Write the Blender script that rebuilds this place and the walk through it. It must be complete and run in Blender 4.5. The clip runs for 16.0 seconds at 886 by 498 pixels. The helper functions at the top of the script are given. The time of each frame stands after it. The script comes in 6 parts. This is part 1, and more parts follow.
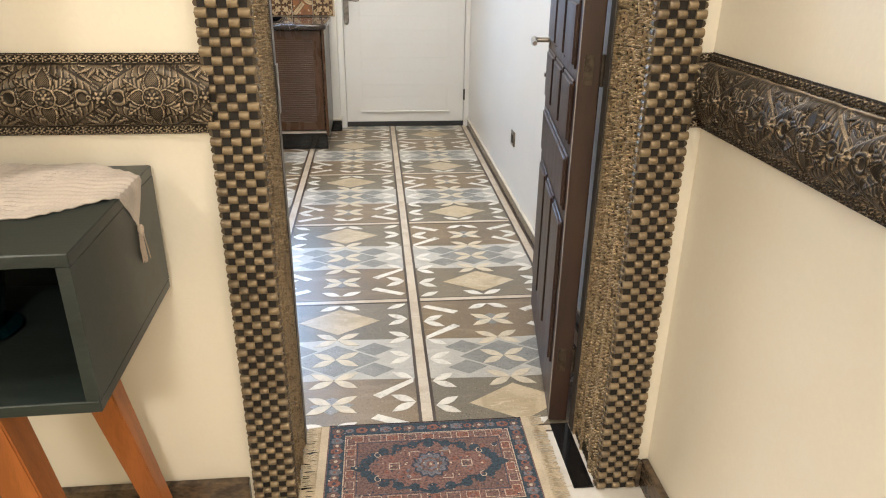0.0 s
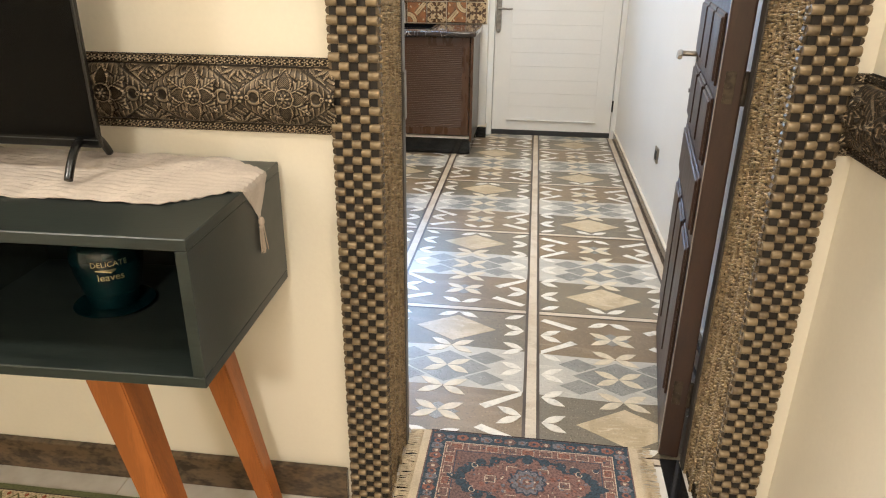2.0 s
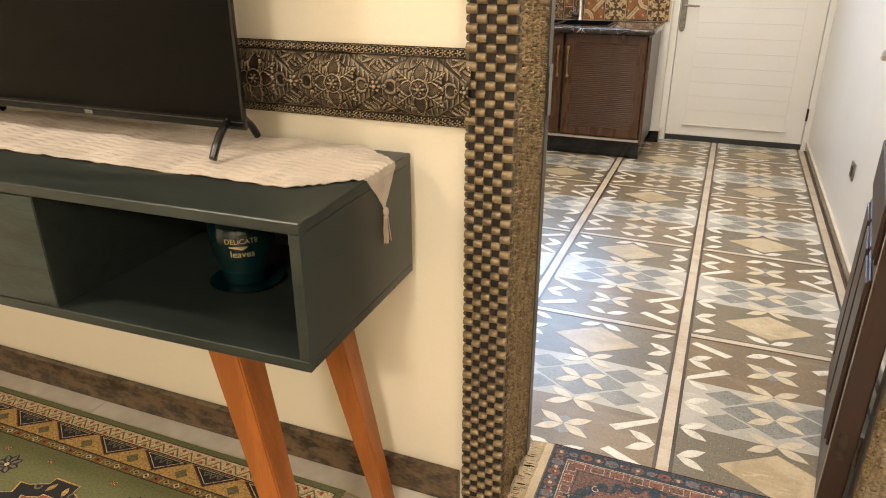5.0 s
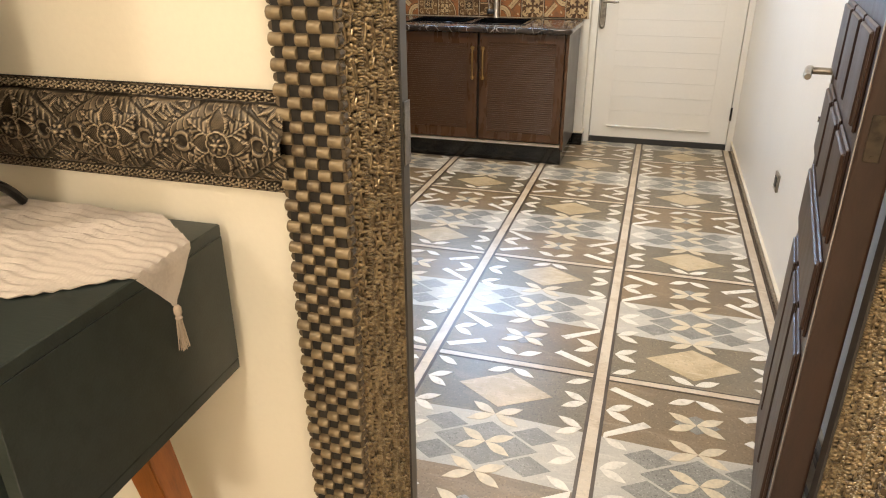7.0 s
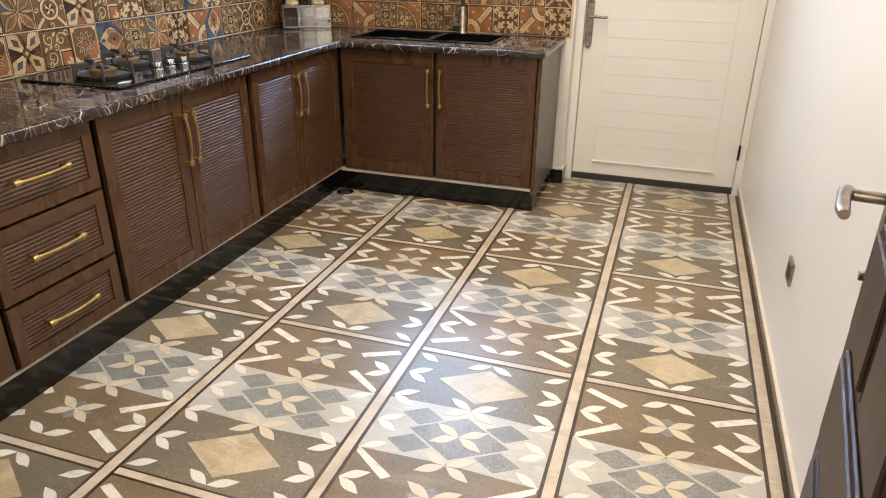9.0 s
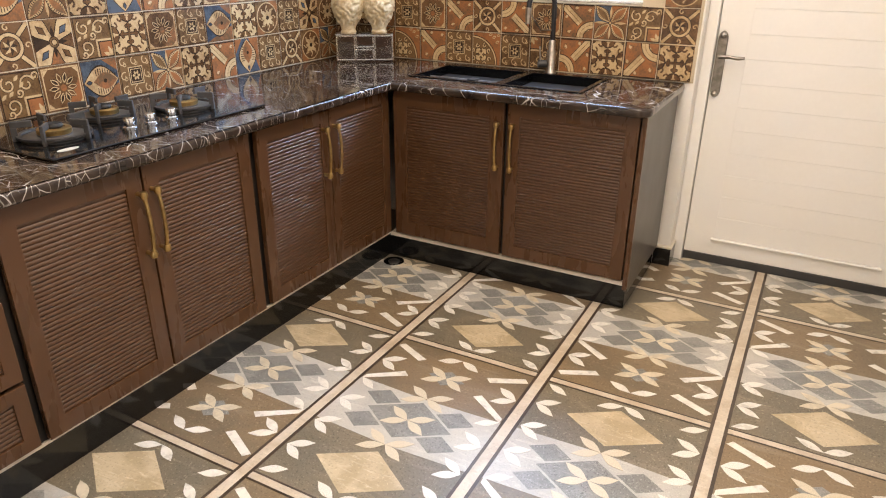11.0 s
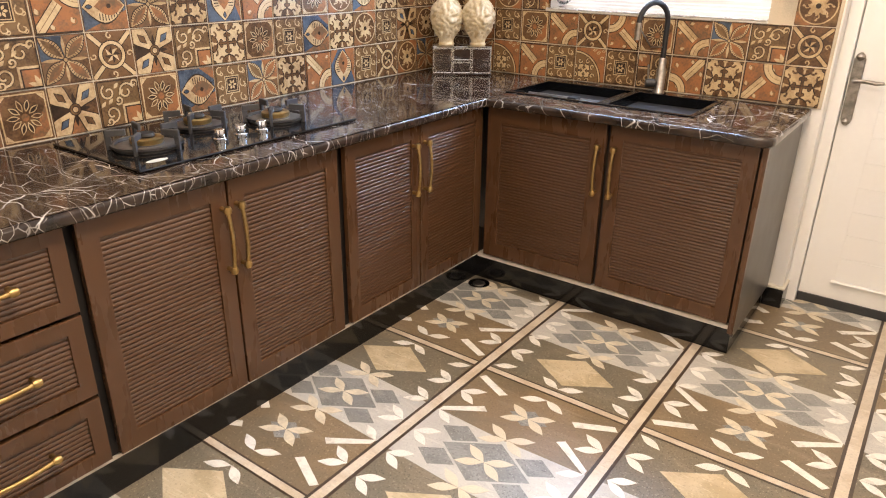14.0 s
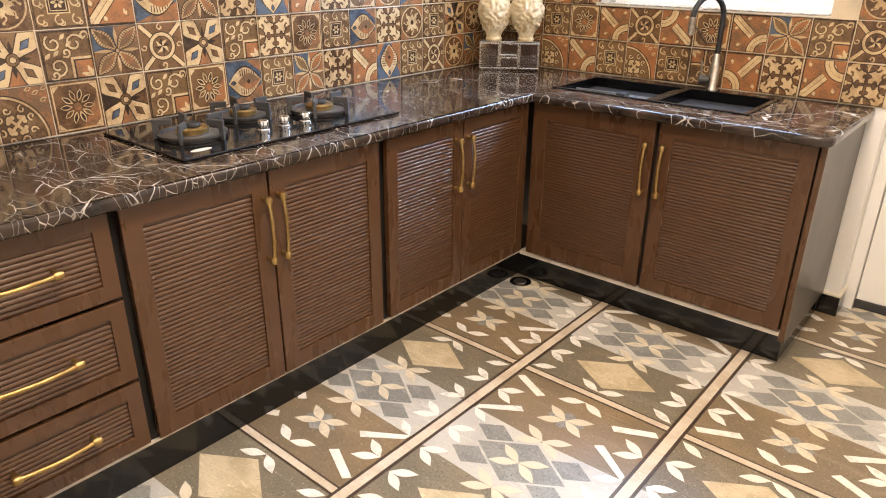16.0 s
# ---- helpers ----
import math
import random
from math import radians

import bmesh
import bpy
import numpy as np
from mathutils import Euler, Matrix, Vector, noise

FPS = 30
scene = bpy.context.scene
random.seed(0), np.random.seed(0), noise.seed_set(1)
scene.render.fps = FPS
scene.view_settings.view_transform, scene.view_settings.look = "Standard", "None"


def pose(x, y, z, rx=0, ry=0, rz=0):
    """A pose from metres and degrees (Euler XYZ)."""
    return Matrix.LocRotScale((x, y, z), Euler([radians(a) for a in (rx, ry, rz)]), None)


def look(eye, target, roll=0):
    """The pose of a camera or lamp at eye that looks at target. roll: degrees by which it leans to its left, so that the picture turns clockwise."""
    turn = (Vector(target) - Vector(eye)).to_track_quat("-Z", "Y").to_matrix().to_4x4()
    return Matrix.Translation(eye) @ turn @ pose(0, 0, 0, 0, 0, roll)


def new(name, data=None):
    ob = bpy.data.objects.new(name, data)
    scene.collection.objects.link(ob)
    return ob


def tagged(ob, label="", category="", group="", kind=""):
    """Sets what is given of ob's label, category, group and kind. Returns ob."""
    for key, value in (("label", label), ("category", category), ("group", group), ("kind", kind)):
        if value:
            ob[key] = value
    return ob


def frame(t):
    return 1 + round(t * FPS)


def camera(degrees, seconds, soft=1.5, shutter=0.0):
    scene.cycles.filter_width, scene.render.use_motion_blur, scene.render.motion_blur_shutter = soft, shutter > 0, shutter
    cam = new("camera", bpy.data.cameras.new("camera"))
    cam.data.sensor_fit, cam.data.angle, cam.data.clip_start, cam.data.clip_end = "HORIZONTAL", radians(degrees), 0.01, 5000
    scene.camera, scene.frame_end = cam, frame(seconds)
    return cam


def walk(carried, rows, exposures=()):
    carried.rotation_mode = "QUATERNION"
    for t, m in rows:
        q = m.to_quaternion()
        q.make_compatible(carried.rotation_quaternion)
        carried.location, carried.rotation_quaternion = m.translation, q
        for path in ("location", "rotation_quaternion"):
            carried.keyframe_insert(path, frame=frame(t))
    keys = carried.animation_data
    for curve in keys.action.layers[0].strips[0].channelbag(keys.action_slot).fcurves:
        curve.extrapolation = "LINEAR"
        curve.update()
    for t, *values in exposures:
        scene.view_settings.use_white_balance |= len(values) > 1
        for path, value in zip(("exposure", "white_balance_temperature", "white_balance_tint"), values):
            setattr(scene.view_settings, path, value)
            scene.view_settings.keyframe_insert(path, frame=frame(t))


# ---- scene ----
cam = camera(65.7, 16.0, 1.1)
PATH = [
    (0, (0.044, 0.141, 1.37), (0.228, 1.967, 0.575), 0.7),
    (0.5, (0.027, 0.158, 1.393), (0.195, 1.985, 0.596), 0.5),
    (1, (0.028, 0.199, 1.39), (0.181, 2.026, 0.591), 0.5),
    (1.5, (0.052, 0.197, 1.393), (0.132, 2.032, 0.603), 0.3),
    (2, (0.121, 0.158, 1.374), (-0.107, 1.985, 0.594), 0.6),
    (2.5, (0.169, 0.118, 1.356), (-0.345, 1.89, 0.583), 0.3),
    (3, (0.183, 0.111, 1.368), (-0.452, 1.841, 0.59), 0.2),
    (3.5, (0.197, 0.126, 1.35), (-0.497, 1.833, 0.57), -0.2),
    (5.8, (0.169, 0.341, 1.351), (-0.516, 2.046, 0.561), -0.1),
    (6, (0.161, 0.37, 1.364), (-0.499, 2.082, 0.565), -0.0),
    (6.5, (0.171, 0.495, 1.364), (-0.411, 2.232, 0.561), -0.4),
    (7, (0.242, 0.666, 1.38), (-0.293, 2.415, 0.57), -0.2),
    (7.5, (0.283, 0.827, 1.37), (-0.242, 2.579, 0.563), -0.1),
    (8, (0.305, 1.007, 1.372), (-0.216, 2.759, 0.564), 0.1),
    (8.5, (0.338, 1.275, 1.37), (-0.19, 3.021, 0.551), 0.2),
    (9, (0.356, 1.568, 1.413), (-0.214, 3.301, 0.594), 0.6),
    (9.5, (0.353, 1.833, 1.418), (-0.375, 3.51, 0.606), 0.5),
    (10, (0.299, 2.126, 1.444), (-0.499, 3.772, 0.638), 0.5),
    (10.2, (0.278, 2.231, 1.451), (-0.528, 3.871, 0.638), 0.4),
    (12.3, (0.212, 2.629, 1.448), (-0.745, 4.201, 0.666), 0.7),
    (12.5, (0.194, 2.625, 1.446), (-0.759, 4.2, 0.663), 0.7),
    (13, (0.195, 2.625, 1.456), (-0.764, 4.194, 0.671), 0.8),
    (13.5, (0.173, 2.631, 1.464), (-0.821, 4.179, 0.679), 1.0),
    (14, (0.155, 2.642, 1.457), (-0.927, 4.13, 0.672), 0.7),
    (14.5, (0.167, 2.657, 1.452), (-0.978, 4.098, 0.669), 0.5),
    (15, (0.175, 2.664, 1.45), (-1.003, 4.08, 0.67), 0.4),
    (15.5, (0.168, 2.665, 1.449), (-1.015, 4.072, 0.659), 0.5),
    (16, (0.159, 2.672, 1.437), (-1.027, 4.075, 0.647), 0.5),
]
walk(cam, [(t, look(eye, target, roll)) for t, eye, target, roll in PATH],
     [(0, -0.05, 5950, 9.5), (1.5, -0.05, 5980, 9.5), (3.5, -0.03, 6480, 10.5), (8, 0.0, 6750, 12), (9.5, 0.08, 6880, 14), (12.5, 0.31, 7050, 19), (14, 0.38, 7150, 19), (16, 0.51, 7200, 18)])

# ---- light ----
world = bpy.data.worlds.new("world")
scene.world = world
world.use_nodes = True
wn = world.node_tree.nodes
sky = wn.new("ShaderNodeTexSky")
sky.sky_type, sky.sun_disc = "NISHITA", False
sky.sun_elevation, sky.sun_rotation = radians(40), radians(200)
world.node_tree.links.new(sky.outputs[0], wn["Background"].inputs[0])
wn["Background"].inputs[1].default_value = 0.12


def lamp(name, kind, m, power, color, size=0.1, size_y=None, spread=None):
    data = bpy.data.lights.new(name, kind)
    data.energy, data.color = power, color
    if kind == "AREA":
        data.size = size
        if size_y:
            data.shape, data.size_y = "RECTANGLE", size_y
        if spread:
            data.spread = radians(spread)
    else:
        data.shadow_soft_size = size
    ob = new(name, data)
    ob.matrix_world = m
    return ob


WARM, NEUTRAL, COOL = (1.0, 0.89, 0.73), (1.0, 0.865, 0.69), (0.40, 0.65, 1.0)
H = 2.75  # ceiling height
# daylight in the window's opening
lamp("window_daylight", "AREA", pose(-1.025, 5.99, 1.69, -90, 0, 0), 53, COOL, 0.98, 0.88)
lamp("living_lamp", "AREA", pose(0.45, 0.95, H - 0.03), 15, WARM, 0.18)
lamp("living_lamp", "AREA", pose(-1.75, 0.5, H - 0.03), 31, WARM, 0.18)
lamp("living_lamp", "AREA", pose(-0.1, -2.0, H - 0.03), 108, WARM, 0.5)
lamp("kitchen_lamp", "AREA", pose(-0.30, 4.8, H - 0.03), 19, NEUTRAL, 0.6)
lamp("kitchen_lamp", "AREA", pose(-0.25, 3.3, H - 0.03), 46, NEUTRAL, 0.6)


# ---- materials ----
def material(name, base, rough=0.5, metal=0.0, vary=0.12, scale=6.0, fine=60.0, bump=0.0, second=None, coat=0.0, per_piece=0.0, stretch=(1, 1, 1)):
    """A plain surface: base colour with two scales of variation, uneven gloss and fine relief."""
    m = bpy.data.materials.new(name)
    m.use_nodes = True
    nt = m.node_tree
    n, l = nt.nodes, nt.links
    b = n["Principled BSDF"]
    b.inputs["Metallic"].default_value = metal
    b.inputs["Coat Weight"].default_value = coat
    b.inputs["Coat Roughness"].default_value = 0.08
    tc = n.new("ShaderNodeTexCoord")
    mp = n.new("ShaderNodeMapping")
    mp.inputs["Scale"].default_value = stretch
    l.new(tc.outputs["Object"], mp.inputs[0])
    big, small = n.new("ShaderNodeTexNoise"), n.new("ShaderNodeTexNoise")
    big.inputs["Scale"].default_value, small.inputs["Scale"].default_value = scale, fine
    big.inputs["Detail"].default_value, small.inputs["Detail"].default_value = 5, 3
    for t in (big, small):
        l.new(mp.outputs[0], t.inputs["Vector"])
    mix = n.new("ShaderNodeMix")
    mix.data_type = "RGBA"
    dark = second or tuple(c * (1 - 2 * vary) for c in base)
    mix.inputs[6].default_value = (*dark, 1)
    mix.inputs[7].default_value = (*base, 1)
    ramp = n.new("ShaderNodeValToRGB")
    ramp.color_ramp.elements[0].position, ramp.color_ramp.elements[1].position = 0.36, 0.6
    add = n.new("ShaderNodeMath")
    add.operation = "MULTIPLY_ADD"
    add.inputs[1].default_value = 0.35
    l.new(small.outputs[0], add.inputs[0])
    sub = n.new("ShaderNodeMath")
    sub.operation = "SUBTRACT"
    sub.inputs[1].default_value = 0.175
    l.new(big.outputs[0], sub.inputs[0])
    l.new(sub.outputs[0], add.inputs[2])
    last = add.outputs[0]
    if per_piece:
        info, mad = n.new("ShaderNodeObjectInfo"), n.new("ShaderNodeMath")
        mad.operation = "MULTIPLY_ADD"
        mad.inputs[1].default_value = per_piece
        l.new(info.outputs["Random"], mad.inputs[0])
        l.new(last, mad.inputs[2])
        shift = n.new("ShaderNodeMath")
        shift.operation = "SUBTRACT"
        shift.inputs[1].default_value = per_piece / 2
        l.new(mad.outputs[0], shift.inputs[0])
        last = shift.outputs[0]
    l.new(last, ramp.inputs[0])
    l.new(ramp.outputs[0], mix.inputs[0])
    l.new(mix.outputs[2], b.inputs["Base Color"])
    rr = n.new("ShaderNodeMapRange")
    rr.inputs[3].default_value, rr.inputs[4].default_value = rough * 0.8, min(1, rough * 1.25)
    l.new(big.outputs[0], rr.inputs[0])
    l.new(rr.outputs[0], b.inputs["Roughness"])
    if bump:
        bp = n.new("ShaderNodeBump")
        bp.inputs["Strength"].default_value, bp.inputs["Distance"].default_value = 1.0, bump
        l.new(small.outputs[0], bp.inputs["Height"])
        l.new(bp.outputs[0], b.inputs["Normal"])
    return m


M = {}
M["wall_cream"] = material("cream_wall_paint", (0.80, 0.735, 0.61), 0.42, vary=0.02, scale=1.5, fine=90, bump=0.0004)
M["wall_white"] = material("white_wall_paint", (0.80, 0.78, 0.74), 0.38, vary=0.02, scale=1.5, fine=90, bump=0.0004)
M["ceiling"] = material("ceiling_paint", (0.82, 0.80, 0.75), 0.7, vary=0.02)
M["green"] = material("dark_green_lacquer", (0.0245, 0.0325, 0.029), 0.36, vary=0.15, scale=5, fine=40, bump=0.0002, stretch=(1, 6, 6))
# darker copy of the green lacquer, coloured for the compartment's shade
M["green_shaded"] = material("green_lacquer_shaded", (0.006, 0.011, 0.010), 0.35, vary=0.15, scale=5, fine=40, stretch=(1, 6, 6))
M["leg"] = material("orange_brown_wood", (0.36, 0.115, 0.025), 0.36, vary=0.15, scale=4, fine=50, bump=0.0003, stretch=(6, 6, 0.7))
M["brown"] = material("brown_cabinet_wood", (0.080, 0.0365, 0.0160), 0.27, vary=0.025, scale=4, fine=40, bump=0.00012, stretch=(5, 5, 1))
M["brown_reed"] = material("brown_reeded_wood", (0.078, 0.0355, 0.0158), 0.31, vary=0.025, scale=3, fine=40)
M["brown_side"] = material("grey_brown_laminate", (0.055, 0.045, 0.039), 0.33, vary=0.06)
M["door_brown"] = material("dark_brown_door_wood", (0.042, 0.018, 0.010), 0.42, vary=0.15, scale=4, fine=55, bump=0.0003, stretch=(5, 5, 1))
M["black_stone"] = material("black_polished_stone", (0.008, 0.008, 0.009), 0.12, vary=0.2)
M["white_door"] = material("white_door_lacquer", (0.80, 0.79, 0.76), 0.3, vary=0.015, scale=2)
M["grey_strip"] = material("dark_grey_strip", (0.035, 0.035, 0.036), 0.5)
M["brass"] = material("brushed_brass", (0.50, 0.335, 0.135), 0.36, metal=1.0, vary=0.18, scale=20, fine=200)
M["chrome"] = material("chrome", (0.75, 0.75, 0.75), 0.12, metal=1.0, vary=0.03)
M["pewter"] = material("old_pewter", (0.33, 0.305, 0.28), 0.38, metal=1.0, vary=0.2, scale=40, fine=250, bump=0.0006)
M["nickel"] = material("antique_nickel", (0.42, 0.38, 0.33), 0.3, metal=1.0, vary=0.15, scale=30)
M["black_gloss"] = material("black_gloss", (0.006, 0.006, 0.007), 0.09, vary=0.1)
M["black_matt"] = material("black_matt_iron", (0.012, 0.012, 0.013), 0.55, vary=0.2, bump=0.0003)
# near-black body: shade of the gaps between fronts is put into its colour
M["carcass"] = material("gap_shade_board", (0.010, 0.008, 0.007), 0.7)
M["seal"] = material("pale_silicone_strip", (0.66, 0.60, 0.52), 0.5, vary=0.1, scale=8)


# ---- building blocks ----
def thing(name, label, category, m=None, group="", kind=""):
    ob = tagged(new(name), label, category, group, kind)
    ob.matrix_world = m or Matrix()
    return ob


def mesh_of(name, bm, mats, smooth=False):
    me = bpy.data.meshes.new(name)
    bm.to_mesh(me)
    bm.free()
    for mt in (mats if isinstance(mats, (list, tuple)) else [mats]):
        me.materials.append(mt)
    if smooth:
        me.shade_smooth()
        me.set_sharp_from_angle(angle=radians(40))
    return me


def part(name, bm, mats, parent=None, label="", smooth=False):
    ob = new(name, mesh_of(name, bm, mats, smooth))
    if parent:
        ob.parent = parent
    if label:
        tagged(ob, label)
    return ob


def structure(name, bm, mats, label, category, smooth=False):
    return tagged(part(name, bm, mats, smooth=smooth), label, category, kind="structure")


def box(x0, x1, y0, y1, z0, z1, bevel=0.0, bm=None, slot=0, segments=1):
    bm = bm or bmesh.new()
    made = bmesh.ops.create_cube(bm, size=1, matrix=Matrix.LocRotScale(((x0 + x1) / 2, (y0 + y1) / 2, (z0 + z1) / 2), None, (x1 - x0, y1 - y0, z1 - z0)))["verts"]
    faces = {f for v in made for f in v.link_faces}
    for f in faces:
        f.material_index = slot
    if bevel:
        edges = list({e for v in made for e in v.link_edges})
        bmesh.ops.bevel(bm, geom=edges, offset=bevel, segments=segments, affect="EDGES", profile=0.6, material=slot)
    return bm


def cyl(p, q, r0, r1=None, sides=16, bm=None, slot=0, caps=True):
    bm = bm or bmesh.new()
    p, q = Vector(p), Vector(q)
    d = q - p
    m = Matrix.Translation((p + q) / 2) @ d.to_track_quat("Z", "Y").to_matrix().to_4x4()
    made = bmesh.ops.create_cone(bm, cap_ends=caps, segments=sides, radius1=r0, radius2=r0 if r1 is None else r1, depth=d.length, matrix=m)["verts"]
    for f in {f for v in made for f in v.link_faces}:
        f.material_index = slot
    return bm


def lathe(profile, sides=28, bm=None, at=(0, 0, 0), slot=0):
    """A turned body from (radius, height) pairs."""
    bm = bm or bmesh.new()
    rings = []
    for r, z in profile:
        rings.append([bm.verts.new((at[0] + r * math.cos(2 * math.pi * i / sides), at[1] + r * math.sin(2 * math.pi * i / sides), at[2] + z)) for i in range(sides)])
    for a, b in zip(rings, rings[1:]):
        for i in range(sides):
            j = (i + 1) % sides
            bm.faces.new((a[i], a[j], b[j], b[i])).material_index = slot
    bm.faces.new(rings[-1]).material_index = slot
    bm.faces.new(rings[0][::-1]).material_index = slot
    return bm


def tube(points, radius, sides=10, bm=None, slot=0):
    """A round bar along a line of points; radius is one number or one for each point."""
    bm = bm or bmesh.new()
    pts = [Vector(p) for p in points]
    rings = []
    for i, p in enumerate(pts):
        d = (pts[min(i + 1, len(pts) - 1)] - pts[max(i - 1, 0)]).normalized()
        q = d.to_track_quat("Z", "Y")
        r = radius if isinstance(radius, (int, float)) else radius[i]
        rings.append([bm.verts.new(p + q @ Vector((r * math.cos(2 * math.pi * k / sides), r * math.sin(2 * math.pi * k / sides), 0))) for k in range(sides)])
    for a, b in zip(rings, rings[1:]):
        # turn the second ring so that it starts nearest to the first ring's start
        s = min(range(sides), key=lambda k: (b[k].co - a[0].co).length)
        for k in range(sides):
            f = bm.faces.new((a[k], a[(k + 1) % sides], b[(k + 1 + s) % sides], b[(k + s) % sides]))
            f.material_index = slot
    bm.faces.new(rings[0][::-1]).material_index = slot
    bm.faces.new(rings[-1]).material_index = slot
    bmesh.ops.recalc_face_normals(bm, faces=bm.faces[:])
    return bm


# ---- setting ----
XR, XRL, XL = 0.83, 0.771, -2.14       # kitchen's right wall, living room's right wall, kitchen's left wall (tile face)
YW, YK, YS, YD = 1.60, 1.862, 5.80, 5.94  # partition: living side, kitchen side; sink wall (tile face); door wall
OL, OR, OT = -0.203, 0.635, 2.12       # opening in the partition
WX0, WX1, WZ0, WZ1 = -1.535, -0.515, 1.228, 2.15  # kitchen window

structure("wall_east_living", box(XRL, XRL + 0.2, -3.2, YW, 0, H), M["wall_cream"], "smooth cream painted wall of the living room", "wall")
structure("wall_east_kitchen", box(XR, XR + 0.165, YW, YD + 0.2, 0, H), M["wall_white"], "smooth white painted kitchen wall", "wall")
bm = box(-3.4, OL, YW, YK, 0, H)
box(OR, XR, YW, YK, 0, H, bm=bm)
box(OL, OR, YW, YK, OT, H, bm=bm)
structure("wall_partition", bm, M["wall_cream"], "cream painted wall with a doorway to the kitchen", "wall")
structure("wall_west_kitchen", box(XL - 0.2, XL - 0.01, YK, YD + 0.2, 0, H), M["wall_white"], "kitchen wall behind the counter and tiles", "wall")
bm = box(XL - 0.01, WX0, YS + 0.01, YD + 0.2, 0, H)
box(WX0, WX1, YS + 0.01, YD + 0.2, 0, WZ0 - 0.012, bm=bm)
box(WX0, WX1, YS + 0.01, YD + 0.2, WZ1, H, bm=bm)
box(WX1, -0.245, YS + 0.01, YD + 0.2, 0, H, bm=bm)
structure("wall_north_sink", bm, M["wall_white"], "kitchen end wall with the window over the sink", "wall")
bm = box(-0.245, XR, YD + 0.02, YD + 0.2, 2.12, H)
structure("wall_north_door", bm, M["wall_white"], "white painted wall above the back door", "wall")
structure("wall_west_living", box(-3.4, -3.2, -3.2, YW, 0, H), M["wall_cream"], "cream painted living room wall", "wall")
structure("wall_south_living", box(-3.4, XRL + 0.2, -3.4, -3.2, 0, H), M["wall_cream"], "cream painted living room wall", "wall")
structure("ceiling_living", box(-3.4, XRL + 0.2, -3.4, YW, H, H + 0.1), M["ceiling"], "flat off-white living room ceiling", "ceiling")
structure("ceiling_kitchen", box(XL - 0.2, XR + 0.17, YW, YD + 0.2, H, H + 0.1), M["ceiling"], "flat off-white kitchen ceiling", "ceiling")

# skirtings
M["skirt_brown"] = material("brown_marble", (0.135, 0.092, 0.055), 0.16, vary=0.4, scale=15, fine=60, second=(0.050, 0.036, 0.025), stretch=(1, 1, 2))
M["skirt_cap"] = material("cream_skirting_cap", (0.74, 0.68, 0.56), 0.35, vary=0.05)
for name, args, lab in (("baseboard_living", (-3.2, -0.312, YW - 0.022, YW, 0, 0.10), "dark brown marble skirting along the cream wall"),
                        ("baseboard_living_right", (XRL - 0.02, XRL, -3.2, YW - 0.001, 0, 0.085), "dark brown marble skirting of the living room"),
                        ("baseboard_living_corner", (0.735, XRL - 0.021, YW - 0.022, YW, 0, 0.085), "dark brown marble skirting beside the doorway")):
    structure(name, box(*args, bevel=0.003), M["skirt_brown"], lab, "skirting")
structure("baseboard_kitchen", box(XR - 0.010, XR, YK, YD, 0, 0.062), M["skirt_brown"], "dark brown marble skirting of the kitchen", "skirting")
structure("baseboard_kitchen_cap", box(XR - 0.013, XR, YK, YD, 0.062, 0.074, bevel=0.003), M["skirt_cap"], "pale cap strip on the kitchen skirting", "skirting")
structure("baseboard_pier", box(-0.318, -0.235, YS - 0.012, YD - 0.03, 0, 0.088), M["black_stone"], "black stone skirting round the wall pier", "skirting")
structure("baseboard_pier_cap", box(-0.319, -0.233, YS - 0.013, YD - 0.03, 0.088, 0.1, bevel=0.003), M["skirt_cap"], "cream cap of the black skirting", "skirting")

# ---- kitchen floor: slabs with inlaid petals, lozenges and bands ----


